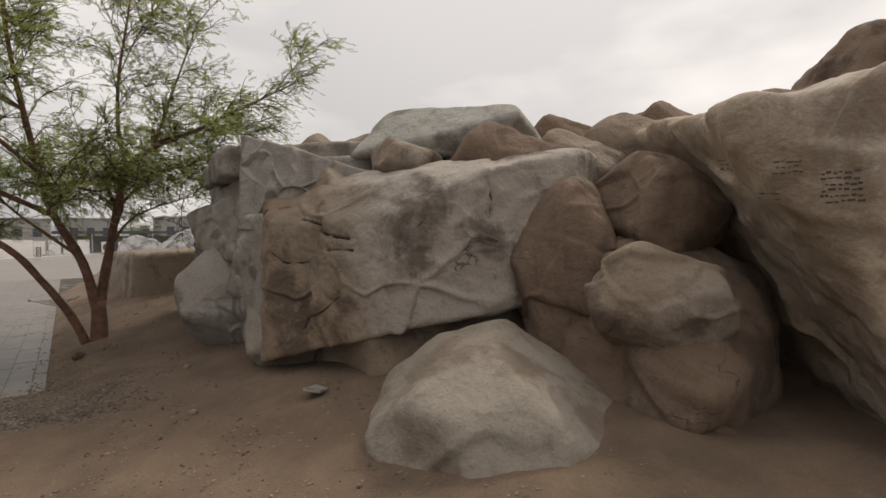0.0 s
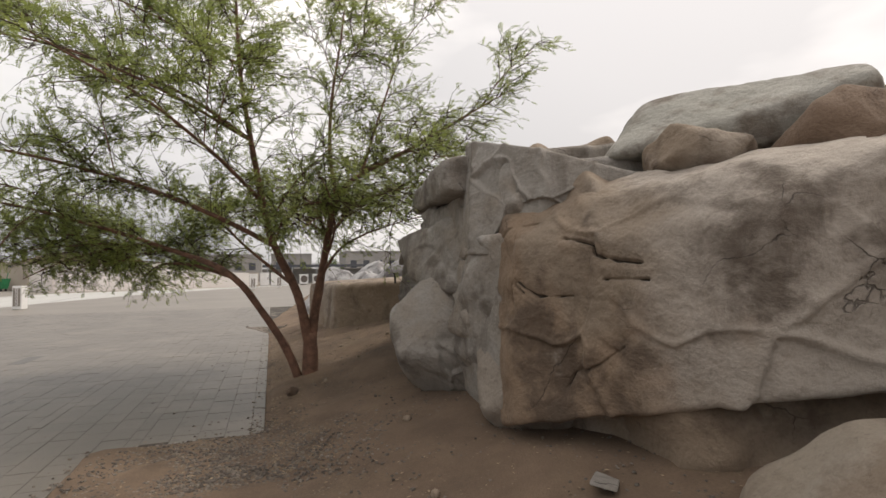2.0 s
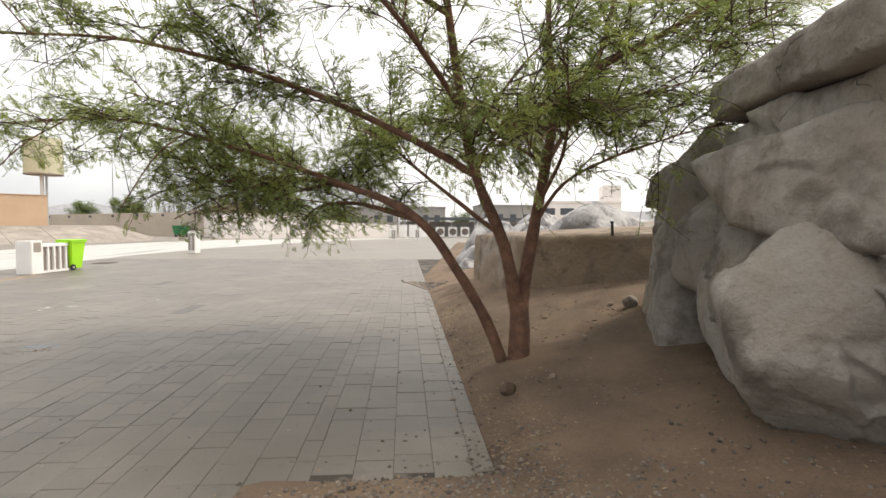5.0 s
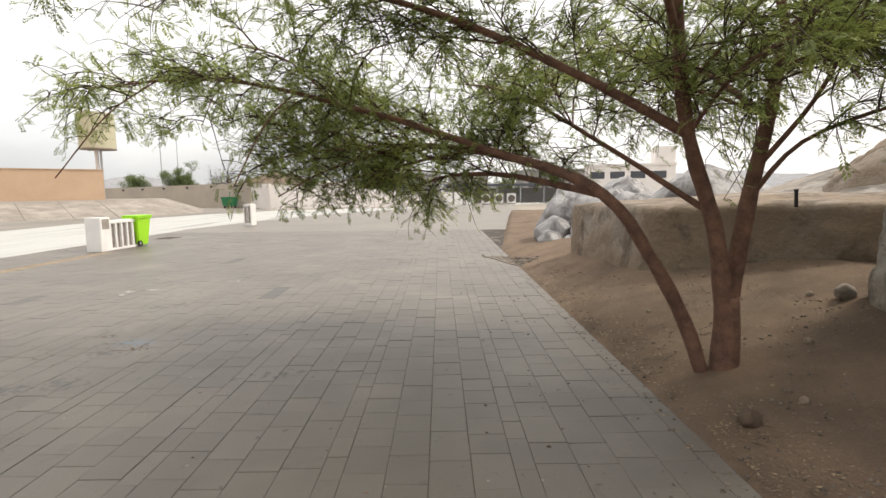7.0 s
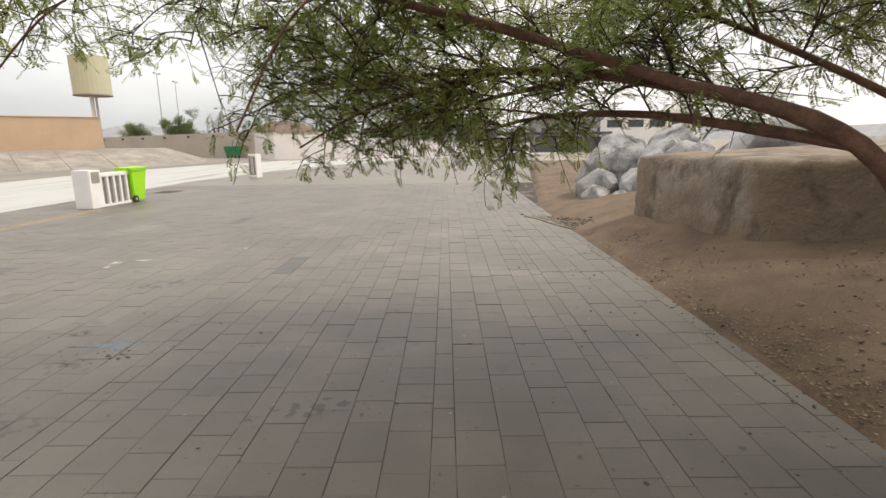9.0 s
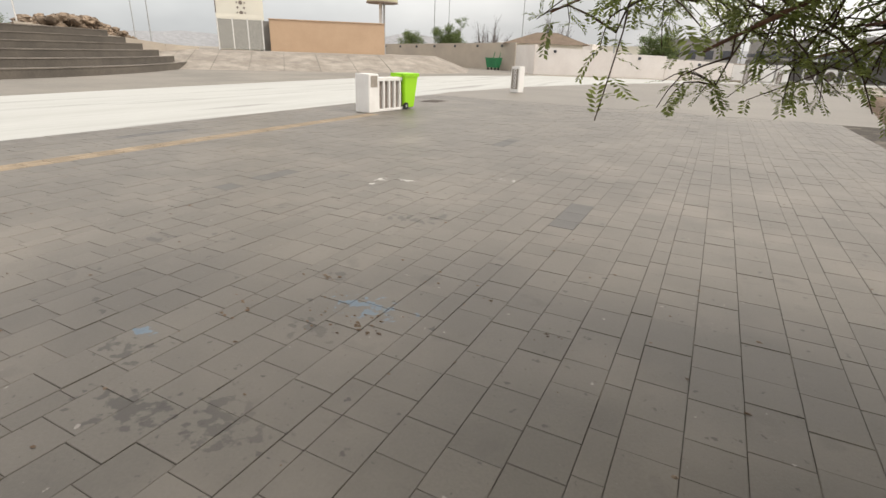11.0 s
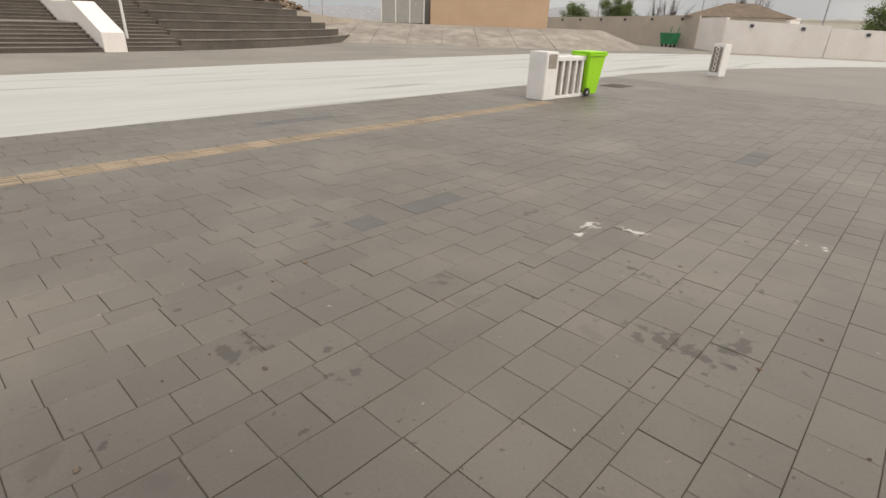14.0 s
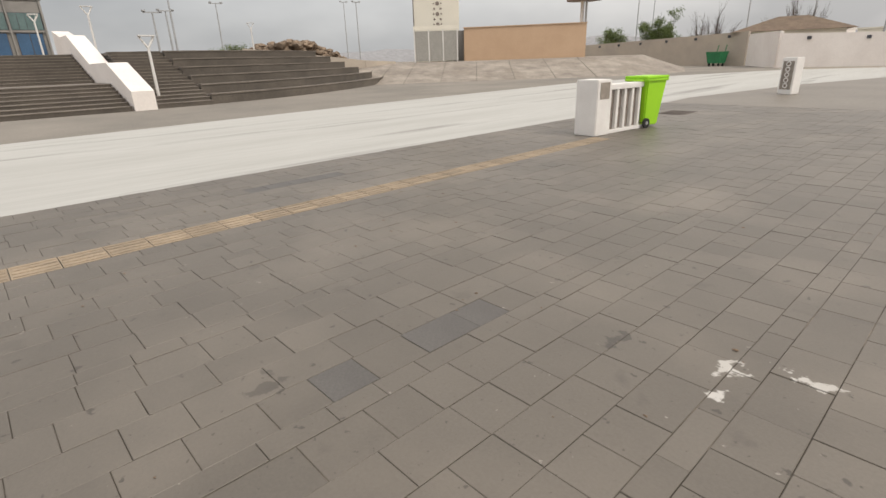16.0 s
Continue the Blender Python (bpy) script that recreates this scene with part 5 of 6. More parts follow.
for k2 in range(6):
    z1 = (k2 + 1) * TOP / 6
    y_end = [27.5, 26.8, 26.0, 25.2, 24.4, 23.6][k2]
    bend = []
    for q in range(13):
        f = q / 12
        y = 13.2 + f * (y_end - 13.2)
        x = -25.4 - k2 * 1.0 - 8.0 * (max(0, (y - 13)) / 15.0) ** 1.6
        bend.append((x, y))
    outline = bend + [(-44, y_end), (-44, 13.2)]
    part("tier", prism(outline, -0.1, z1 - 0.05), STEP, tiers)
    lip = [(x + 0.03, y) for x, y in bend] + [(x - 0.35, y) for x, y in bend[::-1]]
    part("lip", prism(lip, z1 - 0.049, z1), STEP_LIP, tiers, "pale tier edge")

rail = thing("stair_wall", "stepped white wall flanking the stairs", "wall", kind="structure")


def sloped(x0, z0, x1, z1, h, y0, y1):
    bm = bmesh.new()
    q = [(x0, -0.1), (x0, z0 + h), (x1, z1 + h), (x1, -0.1)]
    a = [bm.verts.new((x, y0, z)) for x, z in q]
    b = [bm.verts.new((x, y1, z)) for x, z in q]
    bm.faces.new(a)
    bm.faces.new(b[::-1])
    for i in range(4):
        bm.faces.new((a[i], a[(i + 1) % 4], b[(i + 1) % 4], b[i]))
    bmesh.ops.recalc_face_normals(bm, faces=bm.faces)
    return bm


for x0, z0, x1, z1 in ((-24.85, 0.0, -27.7, 1.02), (-27.71, 1.02, -30.9, 1.02), (-30.91, 1.02, -34.6, 2.36), (-34.61, 2.36, -36.4, 2.36), (-36.41, 2.36, -38.4, 2.75)):
    part("wall_block", sloped(x0, z0, x1, z1, 0.62, 10.25, 11.0), WHITE_WALL, rail)


def street_lamp(x, y, z, h):
    l_ = thing("street_lamp", "white street lamp with a triangular top", "street lamp", x, y, z, group="white triangular-topped street lamps")
    part("pole", rod((0, 0, 0), (0, 0, h * 0.86), 0.075 * h / 3.2, 0.06 * h / 3.2), POLE_WHITE, l_)
    part("arm", rod((0, 0, h * 0.84), (0, 0.30 * h / 3, h), 0.04, segs=8), POLE_WHITE, l_)
    part("arm", rod((0, 0, h * 0.84), (0, -0.30 * h / 3, h), 0.04, segs=8), POLE_WHITE, l_)
    part("top_plate", box(-0.1, 0.1, -0.34 * h / 3, 0.34 * h / 3, h, h + 0.05, 0.01), POLE_WHITE, l_)
    part("base_plate", rod((0, 0, 0), (0, 0, 0.03), 0.14), POLE_WHITE, l_)
    return l_


lamp = street_lamp(-26.1, 11.45, -0.05, 2.55)
for x, y, h in ((-36, 2.6, 2.0), (-38, 9.6, 2.0), (-58, 8.2, 2.1), (-62, 8.9, 1.8), (-46, 13.5, 3.2), (-62, 31.5, 3.6)):
    street_lamp(x, y, TOP - 0.02, h)


def tall_light(x, y, z, h):
    l_ = thing("light_mast", "tall grey light mast with crossed head", "light mast", x, y, z, group="far light masts")
    part("pole", rod((0, 0, 0), (0, 0, h), 0.13, 0.07, 8), POLE_GREY, l_)
    part("crossarm", box(-0.1, 0.1, -0.9, 0.9, h - 0.1, h, 0.0), POLE_GREY, l_)
    for q in (-0.8, 0.8):
        part("floodlight", box(-0.2, 0.2, q - 0.15, q + 0.15, h, h + 0.16, 0.02), POLE_GREY, l_)
    return l_


for x, y, z, h in ((-85, 37, 1.0, 9), (-110, 75, 0, 14), (-70, 26, 1.9, 8), (-66, 23, 1.9, 5), (-75, 27, 1.9, 6), (-92, 66, 0, 12), (-52, 98, 0, 14), (-36, 104, 0, 13), (-24, 92, 0, 14), (-16, 90, 0, 11), (-10, 104, 0, 13), (2, 112, 0, 14), (12, 100, 0, 12), (-60, 120, 0, 15)):
    tall_light(x, y, z, h)

# rocky hill and far ridge
hill = thing("rocky_hill", "low hill of tumbled brown rocks beyond the terrace", "hill")
hv = []
hrnd = random.Random(3)
dirs_, faces_ = ico(2)
hv, hf = [], []
for k2 in range(900):
    f = hrnd.uniform(-1, 1)
    c = Vector((-64.5 + hrnd.uniform(-3, 3) - f * 2.2, 38.6 + f * 7.2, 0))
    c.z = hrnd.uniform(0.0, 1.0) ** 0.7 * (1.8 + (1 - (f + 0.25) ** 2) * 2.1)
    s = hrnd.uniform(0.18, 0.55)
    o = len(hv)
    for d in dirs_:
        n_ = 1 + 0.8 * noise.noise(Vector(d) * 2.3 + c)
        hv.append(c + Vector((d[0] * s * n_, d[1] * s * 1.2 * n_, d[2] * s * 0.7 * n_)))
    hf += [tuple(i + o for i in q) for q in faces_]
hill_rocks = hang("rocks", hv, hf, ROCK_HILL, hill, False)
tagged(hill_rocks, kind="stuff")
rv, rf = [], []
for k2 in range(160):
    a = -1.9 + k2 * 0.02
    d = 700
    z = 14 + 26 * max(0, noise.fractal(Vector((a * 3.1, 2, 0)), 0.9, 2.0, 4)) + 5 * noise.noise(Vector((a * 14, 0, 3)))
    o = len(rv)
    for dd, zz in ((0, -1), (60, z), (160, -1)):
        rv.append((math.sin(a) * (d + dd), math.cos(a) * (d + dd), zz))
    if k2:
        for q in range(2):
            rf.append((o + q - 3, o + q - 2, o + q + 1, o + q))
HAZE_HILL = material("hazy_far_ridge", (0.30, 0.30, 0.31), (0.25, 0.25, 0.26), 1.0, 0.01, 0.2, 0.0)
tagged(new("backdrop", mesh_of("backdrop", rv, rf, HAZE_HILL, True)), "low hazy grey mountain ridge on the horizon", "mountain", kind="structure")

# ---- glass-fronted building above the stairs ----
bd = thing("office_building", "grey clad building with teal and blue glass", "building", -78, 9.3, TOP - 0.02)
part("wall", box(-14, 0, -5.6, 6.0, 0, 6.6, 0.05), CLADDING, bd)
part("parapet", box(-14.1, 0.15, -5.75, 6.15, 6.61, 7.15, 0.05), CLADDING, bd)
part("roof_room", box(-10, -1.5, -1.2, 2.6, 7.16, 8.4, 0.05), CLADDING, bd)
part("sign_bars", box(0.16, 0.24, -0.6, 0.9, 5.65, 6.35, 0.02), DARK_TRIM, bd, "dark unreadable lettering panel")
part("emblem", rod((0.16, 1.6, 6.0), (0.26, 1.6, 6.0), 0.42, segs=24), TACTILE, bd, "round pale gold emblem")
for y0, y1 in ((-3.9, -0.6), (-0.25, 2.65), (2.9, 5.75)):
    w_ = part("window", box(-0.05, 0.10, y0, y1, 3.65, 5.4, 0.02), DARK_TRIM, bd)
    n_ = 4
    for q in range(n_):
        a = y0 + 0.04 + q * (y1 - y0 - 0.04) / n_
        part("pane", box(0.101, 0.13, a, a + (y1 - y0 - 0.04) / n_ - 0.06, 3.7, 5.35), GLASS_TEAL, w_)
for y0, y1 in ((-3.4, -0.7), (-0.15, 2.4), (3.1, 5.5)):
    w_ = part("window", box(-0.05, 0.10, y0, y1, 0.2, 3.4, 0.02), DARK_TRIM, bd)
    for q in range(2):
        a = y0 + 0.05 + q * (y1 - y0 - 0.05) / 2
        part("pane", box(0.101, 0.13, a, a + (y1 - y0 - 0.05) / 2 - 0.08, 1.0, 3.3), GLASS_BLUE, w_)
        part("pane", box(0.101, 0.13, a, a + (y1 - y0 - 0.05) / 2 - 0.08, 0.25, 0.95), SLOT, w_)

for y0 in (-4.6, -0.52, 2.70, 5.80):
    part("pier", box(0.0, 0.32, y0, y0 + 0.18, 0, 6.6, 0.02), CLADDING, bd)
part("band", box(0.0, 0.22, -4.4, 5.78, 3.42, 3.63, 0.02), CLADDING, bd)

# ---- embankment, tan building, tower ----
EZ = 1.15
toe = [(-33.2, 23.0), (-31.0, 26.0), (-26.5, 31.5), (-21.2, 37.4), (-19.6, 44.0), (-24.0, 54.0), (-40, 62), (-52, 52), (-52, 30), (-41, 24.5)]
crest = [(-37.5, 28.6), (-35.6, 31.0), (-31.0, 36.2), (-25.6, 41.6), (-23.6, 45.0), (-27.0, 52.0), (-40, 57), (-49, 50), (-49, 32), (-42.5, 28.6)]
eb = bmesh.new()
a = [eb.verts.new((x, y, -0.08)) for x, y in toe]
b = [eb.verts.new((x, y, EZ)) for x, y in crest]
for i in range(len(toe)):
    j = (i + 1) % len(toe)
    eb.faces.new((a[i], a[j], b[j], b[i]))
eb.faces.new(b)
bmesh.ops.recalc_face_normals(eb, faces=eb.faces)
bank = tagged(part("embankment", eb, EMBANK), "sloping weathered concrete bank below the tan building", "embankment", kind="structure")
for k2 in range(9):
    f = (k2 + 0.5) / 9 * 3
    i = int(f)
    t = f - i
    p0 = Vector((*toe[i], -0.06)).lerp(Vector((*toe[i + 1], -0.06)), t)
    p1 = Vector((*crest[i], EZ + 0.012)).lerp(Vector((*crest[i + 1], EZ + 0.012)), t)
    part("joint", rod(p0, p1, 0.018, 0.018, 6), ASPHALT, bank, "dark drainage joint in the bank")
tb = thing("tan_building", "plain tan rendered low building on the bank", "building", -31.1, 40.4, EZ - 0.02, 38)
part("wall", box(-5.0, 4.65, 0.0, 7.0, 0, 2.5, 0.02), TAN_WALL, tb)
part("coping", box(-5.06, 4.71, -0.06, 7.06, 2.502, 2.57, 0.01), TAN_WALL, tb)
part("lean_to", box(-6.0, -5.065, 1.0, 5.0, 0, 2.4, 0.02), CLADDING, tb)
sf = thing("screen_fence", "grey perforated screen panels in white frames", "fence", -36.1, 35.3, EZ - 0.02, 50)
for k2 in range(3):
    x0 = -1.8 + k2 * 1.15
    part("panel", box(x0 + 0.05, x0 + 1.1, -0.02, 0.02, 0.1, 2.35), SCREEN, sf)
    part("post", box(x0 - 0.045, x0 + 0.045, -0.045, 0.045, 0, 2.45), POLE_WHITE, sf)
part("post", box(1.605, 1.695, -0.045, 0.045, 0, 2.45), POLE_WHITE, sf)
part("side_panel", box(-1.84, -1.80, 0.05, 2.4, 0.1, 2.35), SCREEN, sf)
part("top_band", box(-1.85, 1.7, -0.04, 0.04, 2.46, 2.75), TOWER, sf, "cream band over the panels")
tw = thing("tower", "tall cream tower with a pierced ornament strip", "tower", -39.6, 38.6, EZ - 0.02, 46)
part("shaft", box(-1.9, 1.9, -1.9, 1.9, 0, 24, 0.05), TOWER, tw)
part("corner_strip", box(-1.98, -1.901, -1.7, -1.2, 0.5, 23.5), SLOT, tw, "dark pierced strip")
for k2 in range(26):
    z0 = 3.0 + k2 * 0.8
    part("ornament", rod((0.1, -1.905, z0), (0.1, -1.93, z0), 0.17, segs=6), SLOT, tw, "dark pierced flower")
    for dx in (-0.26, 0.26):
        part("ornament", rod((0.1 + dx, -1.90, z0 + 0.4), (0.1 + dx, -1.925, z0 + 0.4), 0.11, segs=4), SLOT, tw, "dark pierced diamond")
        part("ornament", rod((0.1 + dx * 1.2, -1.90, z0), (0.1 + dx * 1.2, -1.925, z0), 0.07, segs=6), SLOT, tw, "dark pierced dot")
dr = thing("water_tank", "faded olive drum on a white post", "tank", -31.2, 48.6, EZ - 0.02)
part("drum", rod((0, 0, 4.75), (0, 0, 8.0), 1.5, 1.52, 28), DRUM, dr)
part("soffit", rod((0, 0, 4.65), (0, 0, 4.749), 1.54, 1.54, 28), SLOT, dr)
part("post", rod((-0.18, 0, 0), (-0.18, 0, 4.65), 0.17), POLE_WHITE, dr)
part("post", rod((0.22, 0, 0), (0.22, 0, 4.65), 0.10), POLE_GREY, dr)

# ---- boundary walls ----


def wall_run(name, label, pts, mat, caps):
    w2 = thing(name, label, "wall", kind="structure")
    for (xa, ya, ha), (xb, yb, hb) in zip(pts, pts[1:]):
        d = Vector((xb - xa, yb - ya, 0))
        n2 = Vector((-d.y, d.x, 0)).normalized() * 0.12
        bm = bmesh.new()
        q = [(xa, ya, -0.1), (xb, yb, -0.1), (xb, yb, hb), (xa, ya, ha)]
        f1 = [bm.verts.new(Vector(p) - n2) for p in q]
        f2 = [bm.verts.new(Vector(p) + n2) for p in q]
        bm.faces.new(f1)
        bm.faces.new(f2[::-1])
        for i in range(4):
            bm.faces.new((f1[i], f1[(i + 1) % 4], f2[(i + 1) % 4], f2[i]))
        bmesh.ops.recalc_face_normals(bm, faces=bm.faces)
        part("wall_panel", bm, mat, w2)
        if caps:
            for k3 in range(int(d.length / 3)):
                t = (k3 + 0.5) / max(1, int(d.length / 3))
                p = Vector((xa, ya, ha - 0.3)).lerp(Vector((xb, yb, hb - 0.3)), t) - n2 * 1.3
                part("wall_light", box(p.x - 0.12, p.x + 0.12, p.y - 0.1, p.y + 0.1, p.z - 0.12, p.z + 0.1, 0.02), DARK_TRIM, w2, "small dark wall lamp")
    return w2


wall_run("wall_curb", "pale low wall falling beside the seating tiers", [(-39.0, 20.5, 2.45), (-37.6, 24.2, 2.0), (-36.4, 28.4, 1.45), (-36.2, 31.0, 1.3)], BEIGE_WALL, False)
wall_run("wall_beige", "long beige boundary wall with small lamps", [(-46, 66.5, 2.3), (-34, 62.5, 2.5), (-20.2, 57.2, 2.75)], BEIGE_WALL, True)
wall_run("wall_gate", "plain white gate panel in the wall", [(-20.0, 57.0, 2.5), (-16.2, 51.6, 2.5)], WHITE_WALL, False)
wall_run("wall_white", "long whitewashed boundary wall stepping down", [(-16.1, 51.3, 2.3), (-9.6, 53.4, 2.1)], WHITE_WALL, True)
wall_run("wall_white_low", "lower whitewashed wall beyond the road", [(-9.55, 53.45, 1.95), (-5.2, 55.0, 1.85)], WHITE_WALL, True)
wall_run("wall_white_end", "lowest whitewashed wall beyond the road", [(-5.15, 55.05, 1.65), (0.2, 56.6, 1.45)], WHITE_WALL, True)
for k2 in range(4):
    x = 0.7 + k2 * 1.15
    cb = thing("utility_cabinet", "pale grey utility cabinet by the wall", "cabinet", x, 56.8 + k2 * 0.25, -0.05, group="utility cabinets")
    part("body", box(-0.5, 0.5, -0.3, 0.3, 0, 1.5, 0.03), POLE_WHITE if k2 else BEIGE_WALL, cb)
    part("door", box(-0.44, 0.44, -0.325, -0.302, 0.12, 1.4, 0.01), WHITE_PAINT, cb)
for k2 in range(3):
    ac = thing("condenser_unit", "white outdoor condenser with round fan grille", "condenser", 6.2 + k2 * 1.5, 58.5 + k2 * 0.3, -0.05, group="condenser units")
    part("case", box(-0.5, 0.5, -0.25, 0.25, 0.1, 1.25, 0.03), POLE_WHITE, ac)
    part("grille", rod((0, -0.252, 0.7), (0, -0.275, 0.7), 0.4, segs=20), IRON, ac)
    part("foot", box(-0.45, 0.45, -0.2, 0.2, 0, 0.099), IRON, ac)
cp = thing("carport", "dark flat carport roof on thin posts", "carport", 8.5, 66, -0.05, 3)
part("roof", box(-7, 12, -2, 2, 2.15, 2.45, 0.02), DARK_TRIM, cp)
for k2 in range(7):
    part("post", rod((-6.5 + k2 * 3, -1.8, 0), (-6.5 + k2 * 3, -1.8, 2.15), 0.07, segs=8), POLE_GREY, cp)
part("back_wall", box(-7, 12, 1.8, 2.0, 0, 1.9), GREY_BUILDING, cp)

dm = thing("dumpster", "dark green steel dumpster with open lid bars", "dumpster", -22.4, 56.6, -0.05, -20)
dm.scale = (0.76, 0.76, 0.85)
bm = bmesh.new()
lo = [bm.verts.new(p) for p in ((-0.8, -0.5, 0.3), (0.8, -0.5, 0.3), (0.8, 0.5, 0.3), (-0.8, 0.5, 0.3))]
hi = [bm.verts.new(p) for p in ((-1.0, -0.65, 1.35), (1.0, -0.65, 1.35), (1.0, 0.65, 1.35), (-1.0, 0.65, 1.35))]
bm.faces.new(lo[::-1])
bm.faces.new(hi)
for i in range(4):
    bm.faces.new((lo[i], lo[(i + 1) % 4], hi[(i + 1) % 4], hi[i]))
part("body", bm, DARK_GREEN, dm)
part("rim", box(-1.04, 1.04, -0.69, 0.69, 1.352, 1.45, 0.02), DARK_GREEN, dm)
for q in (-0.5, 0.6):
    part("lid_bar", rod((q, 0.5, 1.45), (q + 0.1, 0.6, 2.1), 0.05, segs=6), DARK_GREEN, dm)
for q in (-0.65, 0.65):
    part("wheel", rod((q - 0.05, -0.35, 0.15), (q + 0.05, -0.35, 0.15), 0.15, segs=14), BLACK, dm)
    part("wheel", rod((q - 0.05, 0.35, 0.15), (q + 0.05, 0.35, 0.15), 0.15, segs=14), BLACK, dm)

sh = thing("shed", "small cream shed with a brown pitched roof", "shed", -18.5, 60.5, -0.05, 20)
part("wall", box(-3.6, 4.2, -1.5, 2.5, 0, 2.9, 0.03), TOWER, sh)
rb = bmesh.new()
q = [(-4.2, -2.1, 2.75), (4.9, -2.1, 2.75), (4.9, 3.1, 2.75), (-4.2, 3.1, 2.75)]
base_ = [rb.verts.new(p) for p in q]
r1_, r2_ = rb.verts.new((-0.6, 0.5, 3.95)), rb.verts.new((1.6, 0.5, 3.95))
rb.faces.new(base_[::-1])
rb.faces.new((base_[0], base_[1], r2_, r1_))
rb.faces.new((base_[2], base_[3], r1_, r2_))
rb.faces.new((base_[1], base_[2], r2_))
rb.faces.new((base_[3], base_[0], r1_))
part("roof", rb, SHED_ROOF, sh)
for k2, (x, y, w_, d_, h_, mt) in enumerate(((-3.5, 88, 9.0, 8, 4.2, GREY_BUILDING), (6.0, 96, 7.0, 7, 4.6, GREY_BUILDING), (20, 84, 12, 8, 4.6, GREY_BUILDING), (-16, 112, 12, 6, 3.6, TOWER), (-36, 120, 22, 8, 4.0, WHITE_WALL), (34, 120, 18, 9, 6.0, GREY_BUILDING))):
    hb = thing("far_building", "flat-roofed pale grey building far beyond the walls", "building", x, y, -0.08, group="far buildings")
    part("wall", box(-w_ / 2, w_ / 2, -d_ / 2, d_ / 2, 0, h_, 0.05), mt, hb)
    part("roof", box(-w_ / 2 - 0.1, w_ / 2 + 0.1, -d_ / 2 - 0.1, d_ / 2 + 0.1, h_ + 0.002, h_ + 0.25), mt, hb)
    for q in range(int(w_ / 2.2)):
        a = -w_ / 2 + 0.8 + q * 2.1
        part("window", box(a, a + 1.0, -d_ / 2 - 0.03, -d_ / 2 + 0.05, h_ * 0.45, h_ * 0.72), DARK_TRIM, hb)

# far white building seen over the low rocks
wb_ = thing("far_building", "long white building with a row of windows", "building", 26, 70, -0.08, -15, group="far buildings")
part("wall", box(-5, 6, -4, 4, 0, 4.6, 0.05), WHITE_WALL, wb_)
part("roof", box(-5.1, 6.1, -4.1, 4.1, 4.602, 4.9), WHITE_WALL, wb_)
part("roof_room", box(3.6, 6.0, -3.6, 1.0, 4.902, 7.0, 0.03), WHITE_WALL, wb_)
for q in range(4):
    part("window", box(-4.4 + q * 2.5, -2.6 + q * 2.5, -4.03, -3.95, 3.0, 3.9), DARK_TRIM, wb_)


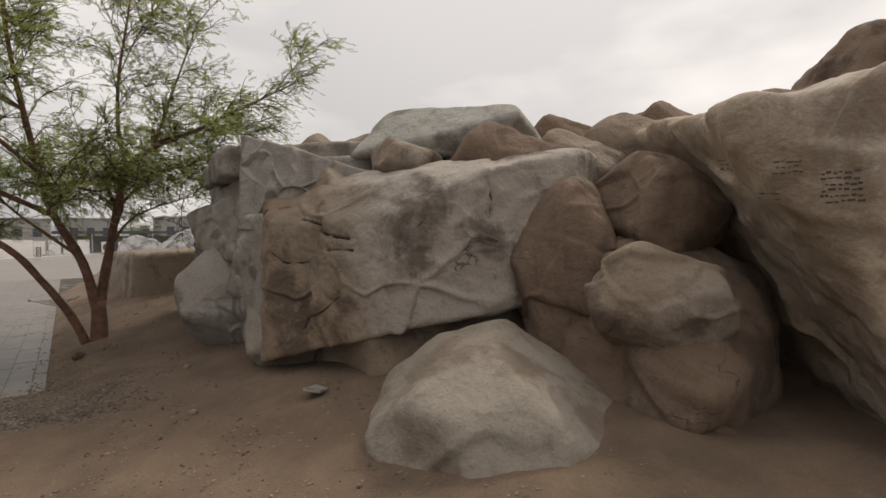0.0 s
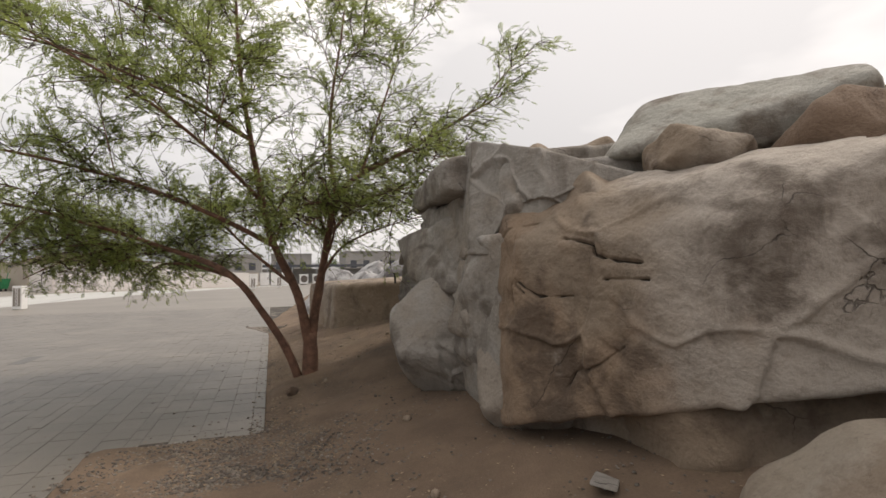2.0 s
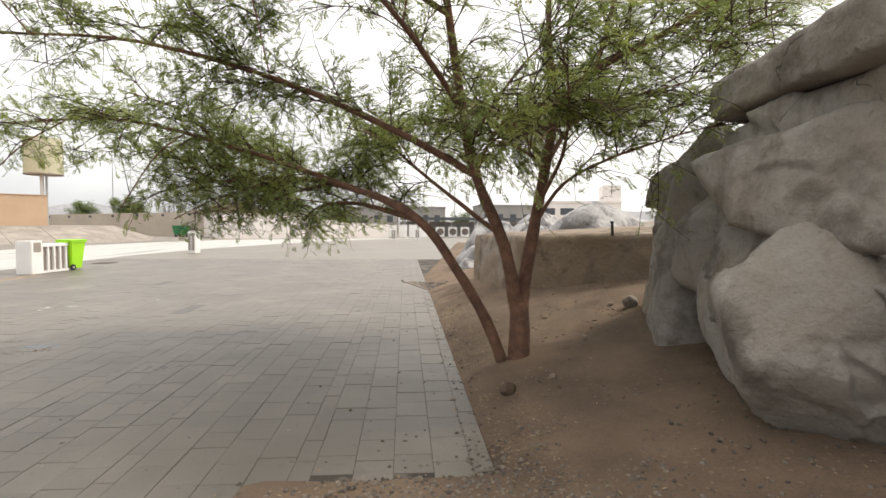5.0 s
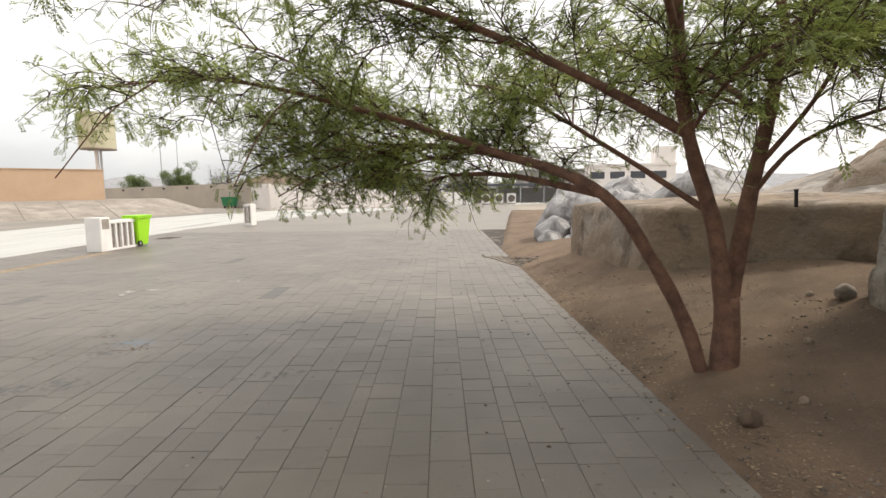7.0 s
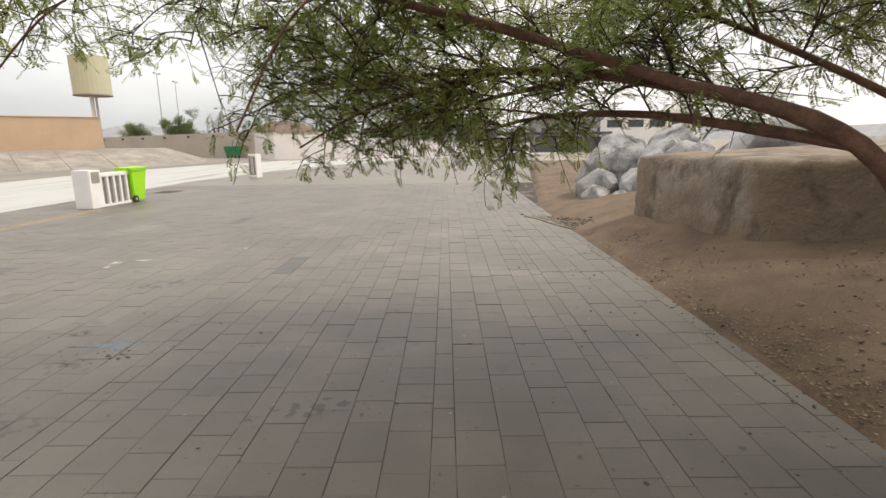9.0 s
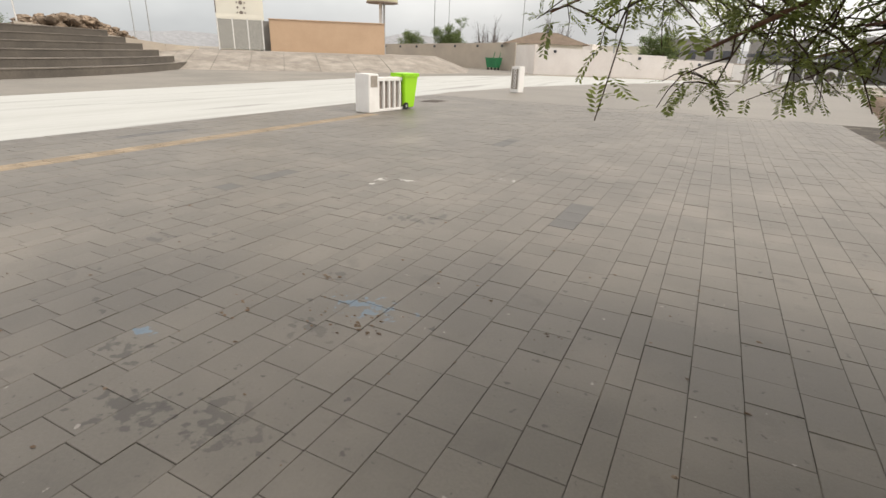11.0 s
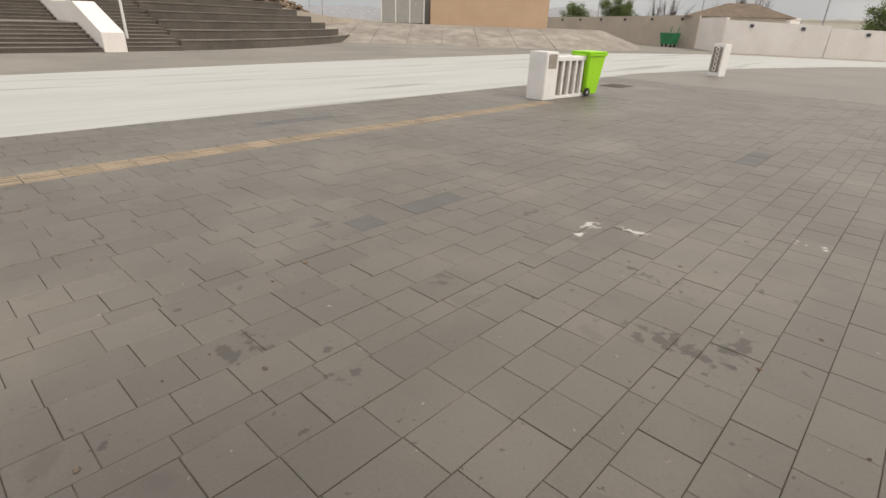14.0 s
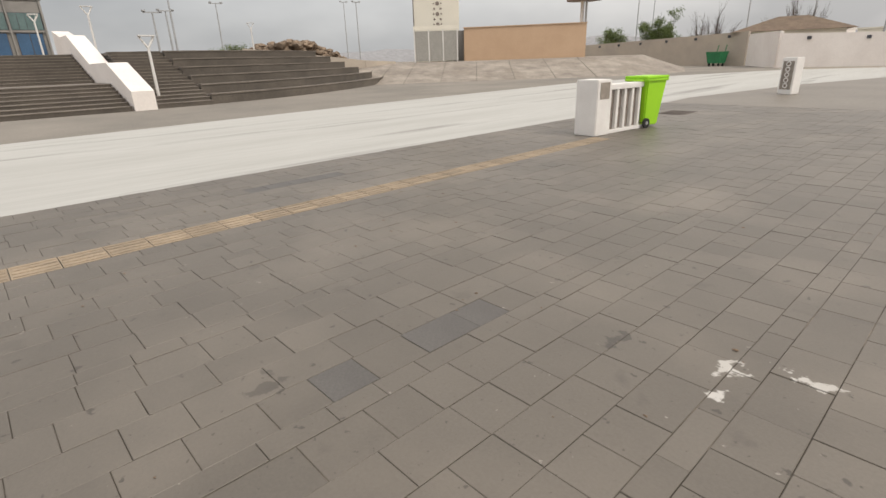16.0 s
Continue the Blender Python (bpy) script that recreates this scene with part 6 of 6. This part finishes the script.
def shrub(name, label, x, y, z, size, n_leaf, leafy, seed):
    r = random.Random(seed)
    s_ = thing(name, label, "bush", x, y, z)
    tv, tf, lv, lf = [], [], [], []
    for k3 in range(26):
        a, el = r.uniform(0, 6.28), r.uniform(0.15, 1.4)
        d = Vector((math.cos(a) * math.cos(el) * size[0], math.sin(a) * math.cos(el) * size[1], math.sin(el) * size[2])) * r.uniform(0.7, 1.05)
        base = Vector((r.gauss(0, 0.2) * size[0], r.gauss(0, 0.2) * size[1], 0))
        mid = base + d * 0.5 + Vector((r.gauss(0, 0.1), r.gauss(0, 0.1), r.gauss(0, 0.1)))
        tube([base, mid, base + d], 0.04, 0.012, 4, tv, tf)
        for k4 in range(6 if leafy else 34):
            e_ = mid.lerp(base + d, r.random()) + Vector((r.gauss(0, 0.28), r.gauss(0, 0.28), r.gauss(0.1, 0.25)))
            tube([mid.lerp(base + d, r.random() * 0.6), e_], 0.016 if leafy else 0.011, 0.005, 3, tv, tf)
            for k5 in range(n_leaf * 2 if leafy else 0):
                p = e_ + Vector((r.gauss(0, 0.22), r.gauss(0, 0.22), r.gauss(0, 0.18)))
                u = Vector((r.gauss(0, 1), r.gauss(0, 1), r.gauss(0, 1))).normalized() * r.uniform(0.05, 0.11)
                v2 = u.cross(Vector((r.gauss(0, 1), r.gauss(0, 1), r.gauss(0, 1)))).normalized() * 0.04
                o = len(lv)
                lv.extend((p - u, p + v2, p + u, p - v2))
                lf.append((o, o + 1, o + 2, o + 3))
    me = new("branches", mesh_of("branches", tv, tf, TWIG))
    me.parent = s_
    if lv:
        me = new("leaves", mesh_of("leaves", lv, lf, BUSH_LEAF))
        me.parent = s_


shrub("bush", "green leafy bush over the beige wall", -31.5, 64.5, 0, (3.6, 2.4, 5.4), 46, True, 1)
shrub("bush", "green leafy bush beside the tan building", -38.5, 66.5, 0, (2.4, 2.0, 4.4), 34, True, 2)
shrub("bare_bush", "bare brown bush behind the wall", -27.0, 65.5, 0, (3.0, 2.2, 6.0), 0, False, 3)
shrub("bare_bush", "bare brown bush behind the shed", -18.5, 64.5, 0, (3.8, 2.4, 6.4), 0, False, 4)
shrub("bush", "dark green bush behind the white wall", -7.0, 66.0, 0, (2.8, 2.0, 4.8), 40, True, 5)
shrub("bush", "dark green bush near the far building", 12.5, 84.0, 0, (3.6, 2.0, 4.2), 26, True, 6)
shrub("bush", "olive scrub on the terrace", -72, 32.5, TOP - 0.1, (2.6, 3.6, 2.0), 14, True, 7)

writing(0.45, 0.02, 6, 0.17, 0.03, 0.014, 0.003)
writing(-0.12, 0.13, 3, 0.11, 0.03, 0.010, 0.003)
writing(0.23, 0.1, 3, 0.13, 0.03, 0.009, 0.003)
writing(0.13, -0.08, 2, 0.13, 0.03, 0.009, 0.003)

# ---- pavers, last ----
tagged(part("laid_pavers", bmesh.new(), PAVER, pavement), "field of grey rectangular pavers", kind="stuff")
laid = [o_ for o_ in pavement.children if o_.name.startswith("laid_pavers")][0]
laid.data = mesh_of("laid_pavers", rest_v, rest_f, PAVER)
for cx, cy, z, wd, ln, dark in near_pavers:
    ob = new("paver", paver_mesh(wd, ln)[3 if dark else 2])
    ob.parent = pavement
    ob.location = (cx, cy, z)
